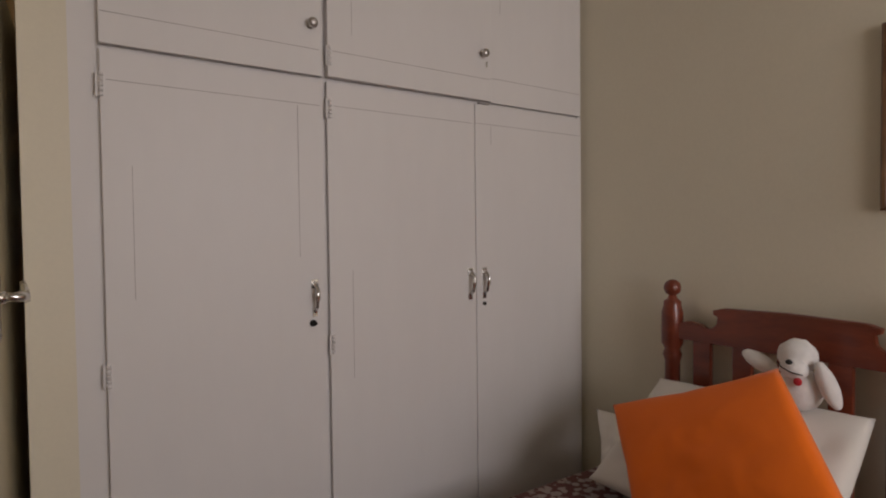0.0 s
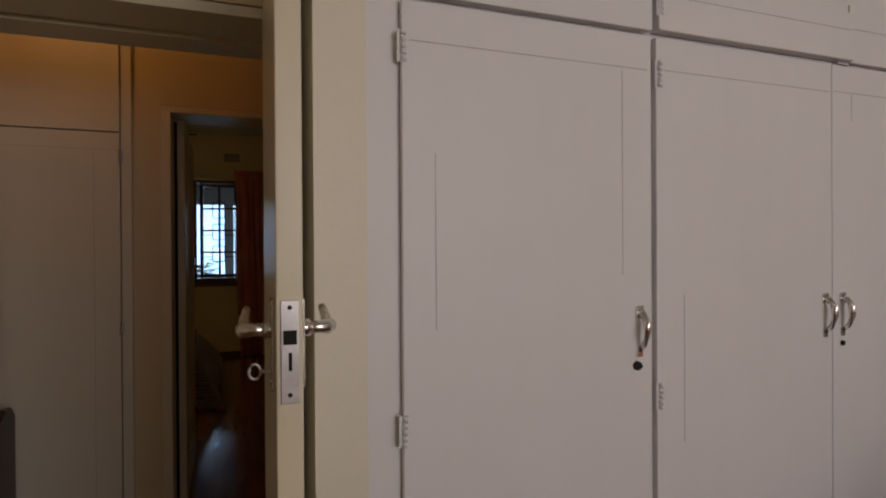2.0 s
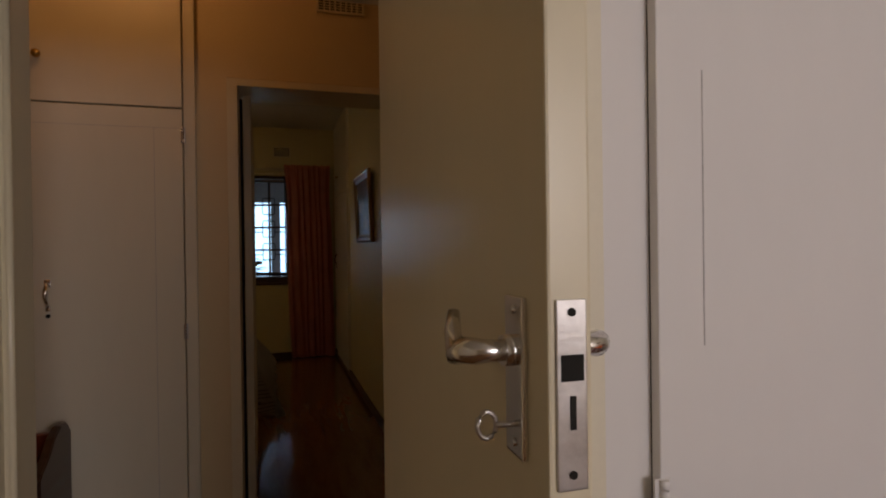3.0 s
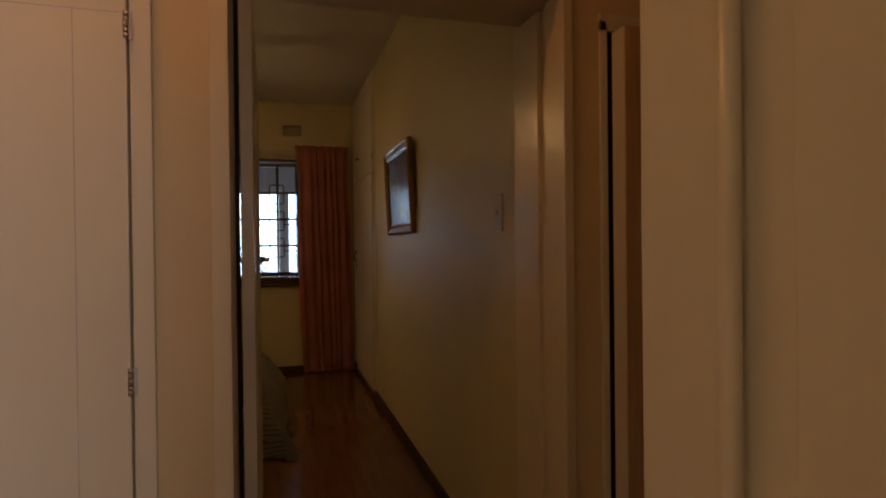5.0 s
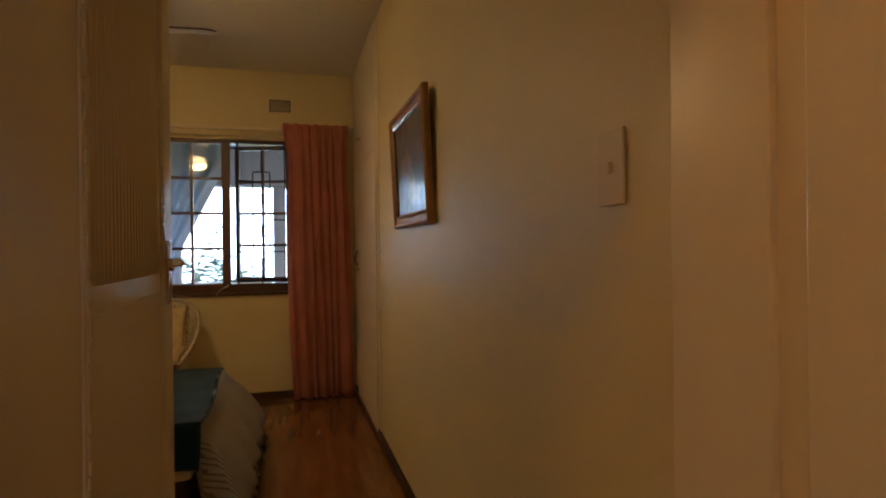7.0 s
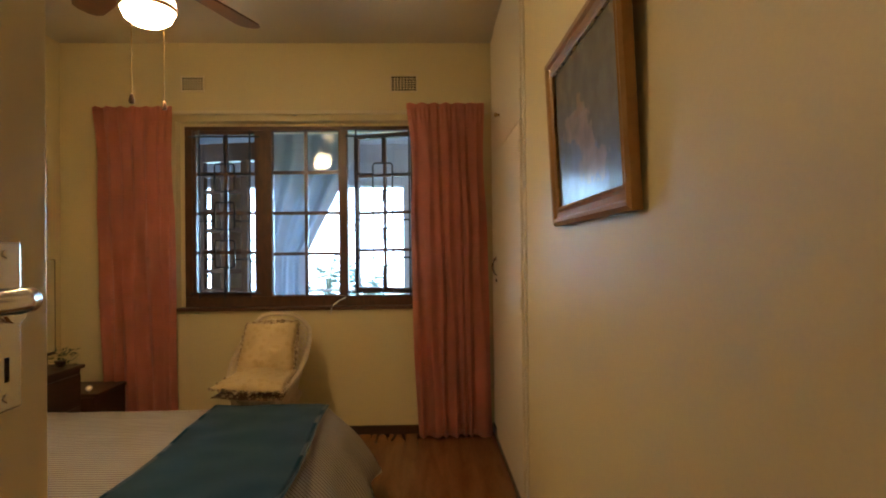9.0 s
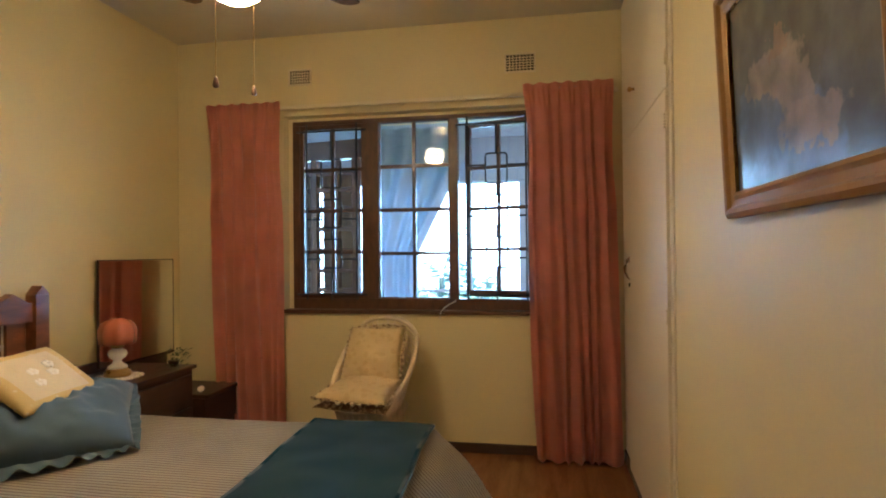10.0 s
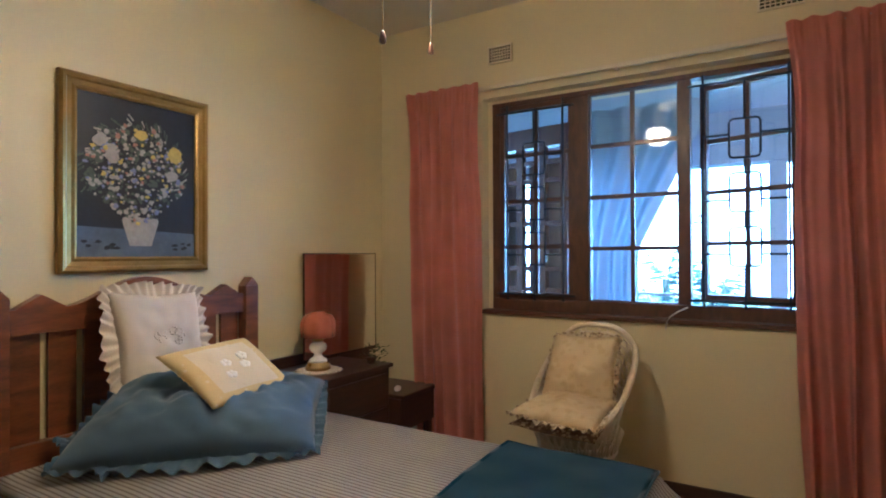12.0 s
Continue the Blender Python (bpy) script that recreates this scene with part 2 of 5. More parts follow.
M = {
    "cream_wall": surface("cream_wall_paint", (0.66, 0.57, 0.32), 0.5, vary=0.05, scale=1.3, fine=90, bump=0.06),
    "room1_wall": surface("beige_wall_paint", (0.73, 0.67, 0.53), 0.5, vary=0.05, scale=1.3, fine=90, bump=0.06),
    "passage_wall": surface("passage_wall_paint", (0.66, 0.53, 0.32), 0.45, vary=0.05, scale=1.3, fine=90, bump=0.06),
    "ceiling": surface("ceiling_paint", (0.64, 0.60, 0.50), 0.85, vary=0.04, scale=1.0, fine=50, bump=0.04),
    "cupboard": surface("white_gloss_enamel", (0.74, 0.71, 0.69), 0.5, vary=0.03, scale=2.0, fine=25, bump=0.03, stretch=(1, 1, 0.25)),
    "cream_gloss": surface("cream_gloss_enamel", (0.72, 0.64, 0.46), 0.32, vary=0.04, scale=2.0, fine=30, bump=0.05, stretch=(1, 1, 0.25)),
    "cup_cream": surface("cream_cupboard_enamel", (0.72, 0.66, 0.52), 0.34, vary=0.04, scale=2.0, fine=30, bump=0.03, stretch=(1, 1, 0.25)),
    "brown_door": grained("brown_door_paint", (0.60, 0.42, 0.25), (0.48, 0.32, 0.19), 0.5, (30, 30, 1), 3, 0.0),
    "floor": grained("red_brown_boards", (0.22, 0.10, 0.035), (0.145, 0.06, 0.02), 0.12, (7, 1, 1), 2.0, 0.0, 0.0),
    "skirting": grained("dark_skirting_wood", (0.06, 0.03, 0.018), (0.03, 0.015, 0.01), 0.4, (2, 2, 20), 4, 0.2),
    "window_wood": grained("dark_window_wood", (0.10, 0.04, 0.018), (0.05, 0.02, 0.01), 0.42, (6, 6, 2), 5, 0.25),
    "headboard": grained("stained_pine_headboard", (0.23, 0.075, 0.018), (0.09, 0.028, 0.009), 0.3, (8, 1.2, 6), 3, 0.4),
    "red_wood": grained("red_mahogany_stain", (0.22, 0.042, 0.016), (0.13, 0.022, 0.01), 0.3, (8, 1.2, 6), 3, 0.4),
    "dark_wood": grained("dark_imbuia_wood", (0.06, 0.024, 0.013), (0.03, 0.012, 0.008), 0.36, (2, 1, 9), 4, 0.2),
    "fan_wood": grained("dark_fan_blade_wood", (0.13, 0.06, 0.03), (0.06, 0.025, 0.014), 0.35, (2, 2, 2), 5, 0.2),
    "chrome": surface("worn_chrome", (0.72, 0.70, 0.68), 0.2, 1.0, vary=0.06, scale=20, fine=200, bump=0.02),
    "steel": surface("worn_steel", (0.55, 0.52, 0.50), 0.36, 1.0, vary=0.12, scale=25, fine=200, bump=0.04),
    "brass": surface("aged_brass", (0.50, 0.34, 0.12), 0.3, 1.0, vary=0.12, scale=25, fine=200, bump=0.03),
    "bronze": surface("dark_bronze", (0.10, 0.055, 0.025), 0.4, 0.7, vary=0.15, scale=25, fine=200, bump=0.03),
    "gilt": surface("gilded_frame", (0.32, 0.20, 0.05), 0.35, 0.75, vary=0.25, scale=9, fine=80, bump=0.1),
    "gilt_wood": surface("worn_gilt_brown_wood", (0.34, 0.19, 0.065), 0.34, 0.25, vary=0.18, scale=10, fine=90, bump=0.08, coat=0.3),
    "bright_gilt": surface("bright_gilt", (0.72, 0.48, 0.14), 0.28, 0.9, vary=0.12, scale=25, fine=120, bump=0.04),
    "brown_frame": grained("brown_frame_wood", (0.20, 0.10, 0.04), (0.11, 0.05, 0.02), 0.3, (3, 3, 3), 6, 0.4),
    "black_iron": surface("black_painted_iron", (0.02, 0.02, 0.022), 0.45, 0.0, vary=0.1, scale=20, bump=0.02),
    "curtain": weave("terracotta_curtain_cloth", (0.73, 0.295, 0.215), vary=0.12, sheen=0.25),
    "orange": weave("orange_cotton", (0.93, 0.175, 0.006), vary=0.05),
    "white_cotton": weave("white_cotton", (0.74, 0.70, 0.64), vary=0.05),
    "cushion_white": weave("cream_white_cotton", (0.60, 0.53, 0.43), vary=0.06),
    "plush": surface("white_plush", (0.78, 0.75, 0.72), 1.0, vary=0.08, scale=30, fine=260, bump=0.6, sheen=0.5),
    "blue": weave("faded_blue_cotton", (0.085, 0.135, 0.20), vary=0.1),
    "teal": weave("teal_fleece", (0.008, 0.066, 0.112), vary=0.12, bump=0.25, sheen=0.3),
    "sheet": striped("ticking_stripe_cotton", (0.66, 0.62, 0.56), (0.34, 0.29, 0.25), 1, 0.019),
    "yellow": spotted("yellow_embroidered_cotton", (0.58, 0.44, 0.20), (0.63, 0.53, 0.34), 26, 0.10),
    "yellow_field": spotted("cream_embroidered_panel", (0.62, 0.53, 0.37), (0.56, 0.49, 0.34), 40, 0.06),
    "floral": spotted("small_floral_print", (0.25, 0.12, 0.11), (0.62, 0.52, 0.48), 34, 0.4),
    "wicker": surface("cream_painted_wicker", (0.62, 0.52, 0.36), 0.55, vary=0.15, scale=20, fine=200, bump=0.2),
    "chair_cloth": spotted("faded_cream_floral_cloth", (0.58, 0.45, 0.25), (0.53, 0.40, 0.21), 22, 0.3),
    "frill": spotted("frayed_floral_frill", (0.54, 0.44, 0.29), (0.30, 0.22, 0.14), 60, 0.4),
    "pad_cloth": spotted("brown_floral_pad_cloth", (0.16, 0.10, 0.06), (0.40, 0.30, 0.18), 50, 0.35),
    "mirror": surface("silvered_mirror", (0.90, 0.90, 0.88), 0.03, 1.0, vary=0.0, bump=0.0),
    "glass": glass("window_glass"),
    "red_glass": surface("salmon_glass_shade", (0.46, 0.14, 0.07), 0.2, vary=0.12, scale=12, fine=40, bump=0.1, coat=0.4),
    "milk_glass": surface("milk_glass", (0.75, 0.72, 0.66), 0.2, vary=0.05, bump=0.0),
    "doily": spotted("crochet_doily", (0.72, 0.66, 0.56), (0.45, 0.38, 0.28), 120, 0.35),
    "lamp_glow": glow("lit_lamp_glass", (1.0, 0.67, 0.29), 20.5),
    "cover_glow": glow("lit_cover_glass", (1.0, 0.72, 0.36), 4.0),
    "vent": surface("cream_vent_plaster", (0.68, 0.60, 0.42), 0.6, vary=0.05),
    "dark": surface("dark_hollow", (0.012, 0.010, 0.008), 0.9, vary=0.1, bump=0.0),
    "switch": surface("ivory_plastic", (0.62, 0.52, 0.33), 0.4, vary=0.04, bump=0.0),
    # white plaster darkened to blue-grey: the veranda's shade is put into its colour
    "veranda_wall": surface("shaded_white_plaster", (0.36, 0.40, 0.49), 0.8, vary=0.05, scale=2, bump=0.08),
    "veranda_floor": surface("veranda_tiles", (0.36, 0.33, 0.30), 0.5, vary=0.1),
    # white drape toned down to grey-blue, so the colour carries its dim light
    "voile": surface("shaded_white_drape", (0.40, 0.43, 0.49), 0.9, vary=0.06, scale=6, fine=200, bump=0.1),
    "blind": surface("brown_grey_blind", (0.24, 0.20, 0.18), 0.8, vary=0.2, scale=7, fine=120, bump=0.1, stretch=(4, 4, 0.5)),
    "valance": spotted("grey_floral_frill", (0.24, 0.20, 0.19), (0.50, 0.46, 0.44), 26, 0.4),
    "leaf": thin_leaf("garden_leaf", (0.06, 0.12, 0.11)),
    "pot_leaf": surface("dusty_green_leaf", (0.05, 0.075, 0.03), 0.6, vary=0.3, scale=30, bump=0.1),
    "lawn": surface("lawn", (0.06, 0.12, 0.035), 0.9, vary=0.3, scale=1.5, fine=120, bump=0.4),
    "sky": glow("bright_hazy_daylight", (0.40, 0.70, 1.0), 1.7),
    "black": surface("black_thread", (0.015, 0.013, 0.013), 0.5, bump=0.0),
    "red": surface("red_felt", (0.5, 0.02, 0.03), 0.8, bump=0.0),
    "cord": surface("white_cord", (0.6, 0.57, 0.5), 0.6, bump=0.0),
    "paint_dark": surface("canvas_dark", (0.016, 0.017, 0.02), 0.4, vary=0.3, scale=6, fine=50, bump=0.15),
    "paint_blue": surface("canvas_grey_blue", (0.10, 0.12, 0.15), 0.4, vary=0.3, scale=10, fine=60, bump=0.15),
    "paint_white": surface("canvas_white", (0.37, 0.34, 0.28), 0.4, vary=0.15, scale=40, bump=0.2),
    "paint_yellow": surface("canvas_yellow", (0.55, 0.42, 0.08), 0.4, vary=0.2, scale=40, bump=0.2),
    "paint_pink": surface("canvas_pink", (0.36, 0.18, 0.12), 0.4, vary=0.2, scale=40, bump=0.2),
    "paint_lilac": surface("canvas_lilac", (0.20, 0.22, 0.36), 0.4, vary=0.2, scale=40, bump=0.2),
    "paint_green": surface("canvas_green", (0.07, 0.09, 0.06), 0.4, vary=0.3, scale=40, bump=0.2),
    "print_sky": surface("print_pale_grey", (0.17, 0.17, 0.165), 0.32, vary=0.35, scale=5, fine=30, bump=0.0),
    "print_landscape": landscape("faded_landscape_print", 5.57, 6.25, 1.43, 1.88),
}

# ---- building helpers ----


def box(bm, x0, x1, y0, y1, z0, z1, bevel=0.0):
    vs = bmesh.ops.create_cube(bm, size=1)["verts"]
    for v in vs:
        v.co = Vector(((x0 + x1) / 2 + v.co.x * (x1 - x0), (y0 + y1) / 2 + v.co.y * (y1 - y0), (z0 + z1) / 2 + v.co.z * (z1 - z0)))
    if bevel:
        es = list({e for v in vs for e in v.link_edges})
        bmesh.ops.bevel(bm, geom=es, offset=bevel, segments=2, affect="EDGES", profile=0.6)
    return bm


def block(*a, bevel=0.0):
    return box(bmesh.new(), *a, bevel=bevel)


def boxes(*rows, bevel=0.0):
    bm = bmesh.new()
    for r in rows:
        box(bm, *r, bevel=bevel)
    return bm


def tube(bm, pts, r, n=8, closed=False):
    """A round rod along a line of points; r may be a number or one per point."""
    pts = [Vector(p) for p in pts]
    rings = []
    for i, p in enumerate(pts):
        a = pts[i - 1] if (i or closed) else p
        c = pts[(i + 1) % len(pts)] if (i < len(pts) - 1 or closed) else p
        d = (c - a).normalized()
        u = d.cross(Vector((0, 0, 1)) if abs(d.z) < 0.9 else Vector((1, 0, 0))).normalized()
        w = d.cross(u)
        k = r[i] if isinstance(r, (list, tuple)) else r
        rings.append([bm.verts.new(p + (u * math.cos(t) + w * math.sin(t)) * k) for t in [2 * math.pi * j / n for j in range(n)]])
    pairs = list(zip(rings, rings[1:])) + ([(rings[-1], rings[0])] if closed else [])
    for a, c in pairs:
        for j in range(n):
            bm.faces.new((a[j], a[(j + 1) % n], c[(j + 1) % n], c[j])).smooth = True
    if not closed:
        bm.faces.new(rings[0][::-1]), bm.faces.new(rings[-1])
    return bm


def lathe(bm, profile, at=(0, 0, 0), n=24, wave=None):
    """Turned shape: profile of (radius, height); wave(angle, height) scales the radius."""
    rings = []
    for r, z in profile:
        rings.append([bm.verts.new((at[0] + r * (wave(t, z) if wave else 1) * math.cos(t), at[1] + r * (wave(t, z) if wave else 1) * math.sin(t), at[2] + z))
                      for t in [2 * math.pi * j / n for j in range(n)]])
    for a, c in zip(rings, rings[1:]):
        for j in range(n):
            bm.faces.new((a[j], a[(j + 1) % n], c[(j + 1) % n], c[j])).smooth = True
    bm.faces.new(rings[0][::-1]), bm.faces.new(rings[-1])
    return bm


def prism(bm, outline, axis, lo, hi, bevel=0.0):
    """A flat outline in two coordinates, thickened along the third axis."""
    def at(p, k):
        return {"x": (k, p[0], p[1]), "y": (p[0], k, p[1]), "z": (p[0], p[1], k)}[axis]
    a = [bm.verts.new(at(p, lo)) for p in outline]
    c = [bm.verts.new(at(p, hi)) for p in outline]
    fs = [bm.faces.new(a[::-1]), bm.faces.new(c)]
    m = len(a)
    for j in range(m):
        fs.append(bm.faces.new((a[j], a[(j + 1) % m], c[(j + 1) % m], c[j])))
    bmesh.ops.recalc_face_normals(bm, faces=fs)
    if bevel:
        bmesh.ops.bevel(bm, geom=[e for e in fs[0].edges] + [e for e in fs[1].edges], offset=bevel, segments=2, affect="EDGES")
    return bm


def sheet(bm, f, nu, nv, thick=0.0, uv=None):
    """A grid f(u, v), u and v from 0 to 1, with a thickness."""
    g = [[bm.verts.new(f(i / nu, j / nv)) for j in range(nv + 1)] for i in range(nu + 1)]
    layer = bm.loops.layers.uv.verify() if uv else None
    fs = []
    for i in range(nu):
        for j in range(nv):
            q = bm.faces.new((g[i][j], g[i + 1][j], g[i + 1][j + 1], g[i][j + 1]))
            q.smooth = True
            fs.append(q)
            if uv:
                for lp, (a, c) in zip(q.loops, ((i, j), (i + 1, j), (i + 1, j + 1), (i, j + 1))):
                    lp[layer].uv = uv(a / nu, c / nv)
    if thick:
        bmesh.ops.solidify(bm, geom=fs, thickness=thick)
    return bm


def blob(bm, c, r, sub=3, rough=0.0, turn=None):
    vs = bmesh.ops.create_icosphere(bm, subdivisions=sub, radius=1)["verts"]
    for v in vs:
        k = 1 + rough * noise.noise(v.co * 6)
        p = Vector((v.co.x * r[0], v.co.y * r[1], v.co.z * r[2])) * k
        v.co = (turn @ p if turn else p) + Vector(c)
        for fc in v.link_faces:
            fc.smooth = True
    return bm


def pillow(bm, corners, thick, n=18, pinch=0.5, sag=0.02, crease=0.012, ruffle=0.0, rn=90, flat=0.25):
    """A filled cushion spanned by four corners a b c d (in turn), with an optional gathered frill."""
    a, b, c, d = (Vector(p) for p in corners)
    nm = (b - a).cross(d - a).normalized()
    mid = (a + b + c + d) / 4

    def place(u, v):
        return a * (1 - u) * (1 - v) + b * u * (1 - v) + c * u * v + d * (1 - u) * v

    def pt(u, v, s):
        e = max(0.0, 1 - (2 * u - 1) ** 2) * max(0.0, 1 - (2 * v - 1) ** 2)
        p = place(u, v)
        p = p + (mid - p) * pinch * 0.18 * (abs(2 * u - 1) ** 2 * (1 - abs(2 * v - 1)) + abs(2 * v - 1) ** 2 * (1 - abs(2 * u - 1)))
        p += nm * s * thick * 0.5 * e ** 0.42 * (1 if s > 0 else flat)
        p += nm * crease * (noise.noise(p * 9) + 0.45 * noise.noise(p * 21 + mid)) * e
        p.z -= sag * e
        return p
    g = {}
    for s in (1, -1):
        for i in range(n + 1):
            for j in range(n + 1):
                edge = i in (0, n) or j in (0, n)
                if edge and s < 0:
                    g[s, i, j] = g[1, i, j]
                else:
                    g[s, i, j] = bm.verts.new(pt(i / n, j / n, s))
        for i in range(n):
            for j in range(n):
                q = [g[s, i, j], g[s, i + 1, j], g[s, i + 1, j + 1], g[s, i, j + 1]]
                bm.faces.new(q if s > 0 else q[::-1]).smooth = True
    if ruffle:
        frill(bm, place, nm, mid, ruffle, rn)
    return bm


def frill(bm, place, nm, mid, depth, rn):
    ring = []
    fine = 3
    rn *= fine
    for j in range(rn):
        k, t = j / fine, 4 * j / rn
        s, w = int(t), t - int(t)
        u, v = ((w, 0), (1, w), (1 - w, 1), (0, 1 - w))[s]
        p = place(u, v)
        out = (p - mid).normalized()
        q = p + (mid - p) * 0.10
        wob = (math.sin(k * 2.1 + 0.8 * math.sin(k * 0.37)) * 0.013 + math.sin(k * 0.9 + 1) * 0.008 + 0.006 * math.sin(k * 0.31)) * min(1, depth / 0.05)
        ring.append((bm.verts.new(q), bm.verts.new(q + out * depth * 0.55 + nm * wob * 0.5), bm.verts.new(q + out * depth * (1 + 0.045 * math.sin(k * 1.7) * min(1, depth / 0.05)) + nm * wob * 1.05)))
    for k in range(rn):
        x, y = ring[k], ring[(k + 1) % rn]
        for i in (0, 1):
            bm.faces.new((x[i], y[i], y[i + 1], x[i + 1])).smooth = True


# the second bedroom and the veranda are drawn on a plan of their own and brought to true size by these factors
PLAN = {"on": False}


def px2(x):
    return 1.066 * x - 0.002


def py2(y):
    return 1.0895 * y - 0.435


def pz2(z):
    return 1.0717 * z - 0.106


def part(name, bm, material, parent=None, label=""):
    if PLAN["on"]:
        for v in bm.verts:
            z = pz2(v.co.z)
            v.co = Vector((px2(v.co.x), py2(v.co.y), max(0.002, z) if v.co.z >= 0 else z))
    me = bpy.data.meshes.new(name)
    bm.normal_update()
    bm.to_mesh(me)
    bm.free()
    me.materials.append(material)
    ob = new(name, me)
    if parent is not None:
        ob.parent = parent
        ob.matrix_parent_inverse = Matrix.Translation(-parent.location)
    if label:
        ob["label"] = label
    return ob


def thing(name, at, label, category, group="", kind=""):
    """An empty at a thing's base, to carry its parts; parts are given in world places."""
    ob = new(name)
    ob.empty_display_size, ob.location = 0.1, at
    tagged(ob, label, category, group, kind)
    return ob


def holed(bm, x0, x1, y0, y1, z0, z1, hx0, hx1, hz0, hz1):
    """A wall slab facing y with one rectangular opening through it."""
    def ring(a, b, c, d, y):
        return [bm.verts.new(p) for p in ((a, y, c), (b, y, c), (b, y, d), (a, y, d))]
    of, hf, ob, hb = ring(x0, x1, z0, z1, y0), ring(hx0, hx1, hz0, hz1, y0), ring(x0, x1, z0, z1, y1), ring(hx0, hx1, hz0, hz1, y1)
    for k in range(4):
        n = (k + 1) % 4
        for q in ((of[k], of[n], hf[n], hf[k]), (ob[n], ob[k], hb[k], hb[n]), (of[n], of[k], ob[k], ob[n]), (hf[k], hf[n], hb[n], hb[k])):
            bm.faces.new(q)
    bmesh.ops.recalc_face_normals(bm, faces=bm.faces[:])
    return bm


def structure(name, bm, material, label, category):
    return tagged(part(name, bm, material), label, category, kind="structure")

# ---- the large structure ----
H = 2.788          # ceiling height
R1X, R1Y0 = 1.863, -1.90          # first bedroom: bed wall, window wall
WF = 1.836         # front of the wardrobe
A0, A1 = 2.45, 2.79               # wall between first bedroom and passage
B0, B1 = 3.735, 4.06              # wall between passage and second bedroom
R2L, R2R, R2F = -2.49, 0.39, 8.071  # second bedroom: left, right and window wall
D1L, D1R = -0.948, -0.027         # first doorway
D2L, D2R = -0.545, 0.402          # second doorway
DH = 2.04
W2L, W2R, W2B, W2T = -1.741, -0.070, 0.925, 2.183   # plastered opening of the second bedroom's window
FL, FR, FB, FT = -1.709, -0.088, 0.945, 2.162         # its timber frame, set back in the opening

structure("floor", boxes((-2.95, 2.15, -2.2, B1, -0.12, 0.0), (-2.95, 0.64, B1, 8.358, -0.12, 0.0)), M["floor"], "polished reddish brown wooden floor through both bedrooms and passage", "floor")
structure("ceiling", boxes((-2.95, 2.15, -2.2, B1, H, H + 0.12), (-2.95, 0.64, B1, 8.62, H, H + 0.12)), M["ceiling"], "plain off-white painted ceiling over the rooms", "ceiling")
structure("wall_bedroom_1_east", block(R1X, R1X + 0.25, -2.2, A1, 0, H), M["room1_wall"], "beige painted wall behind the red wooden bed", "wall")
structure("wall_bedroom_1_west", block(-2.75, -2.5, -2.2, A0, 0, H), M["room1_wall"], "beige painted side wall of the first bedroom", "wall")
structure("wall_bedroom_1_south", holed(bmesh.new(), -2.5, R1X, -2.2, R1Y0, 0, H, 0.17, 1.67, 0.85, 2.45),
          M["room1_wall"], "beige painted wall with the first bedroom's window opening", "wall")
structure("wall_passage_south", boxes((-2.75, D1L, A0, A1, 0, H), (D1R, R1X, A0, A1, 0, H), (D1L, D1R, A0, A1, DH + 0.01, H)),
          M["passage_wall"], "cream painted wall with the first bedroom's doorway", "wall")
structure("wall_wardrobe_pier", block(-0.085, 0.016, WF, A0, 0, H), M["room1_wall"], "narrow cream painted pier beside the built-in wardrobe", "wall")
structure("wall_passage_north", boxes((-2.75, D2L, B0, B1, 0, H), (D2R, 1.9, B0, B1, 0, H), (D2L, D2R, B0, B1, DH + 0.005, H)),
          M["passage_wall"], "cream painted wall with the second bedroom's doorway", "wall")
structure("wall_passage_west", block(-2.75, -2.5, A1, B0, 0, H), M["passage_wall"], "cream painted end wall of the passage", "wall")
structure("wall_passage_east", block(1.65, 1.9, A1, B0, 0, H), M["passage_wall"], "cream painted far end wall of the passage", "wall")
T2L, T2F, T2B = px2(R2L), py2(R2F), py2(8.32)     # true left wall, window wall and its outer face
structure("wall_bedroom_2_west", block(T2L - 0.25, T2L, B1, T2B, 0, H), M["cream_wall"], "warm cream painted wall behind the stained pine bed", "wall")
structure("wall_bedroom_2_east", boxes((R2R, R2R + 0.25, B1, 7.0, 0, H), (R2R + 0.012, R2R + 0.25, 7.0, T2B, 0, H)), M["cream_wall"], "warm cream painted side wall with a framed landscape print", "wall")
wx0, wx1, wz0, wz1 = px2(W2L), px2(W2R), pz2(W2B), pz2(W2T)
fx0, fx1, fz0, fz1, TM = px2(FL) + 0.012, px2(FR) - 0.012, pz2(FB) + 0.012, pz2(FT) - 0.012, py2(8.135) + 0.012
structure("wall_bedroom_2_north", holed(bmesh.new(), T2L, R2R, T2F, TM, 0, H, wx0, wx1, wz0, wz1), M["cream_wall"], "warm cream painted wall around the barred window", "wall")
structure("wall_outer_leaf", holed(bmesh.new(), T2L, R2R, TM, T2B, 0, H, fx0, fx1, fz0, fz1), M["cream_wall"], "outer leaf of the window wall, holding the timber frame", "wall")


def skirt(name, *rows):
    return structure(name, boxes(*rows, bevel=0.004), M["skirting"], "dark brown varnished wooden skirting board along the wall", "skirting")


skirt("baseboard_1", (R2R - 0.016, R2R - 0.001, B1 + 0.01, T2F - 0.018, 0.001, 0.075))
skirt("baseboard_2", (T2L + 0.018, R2R - 0.018, T2F - 0.016, T2F - 0.001, 0.001, 0.062))
skirt("baseboard_3", (T2L + 0.001, T2L + 0.016, B1 + 0.01, T2F - 0.018, 0.001, 0.062))


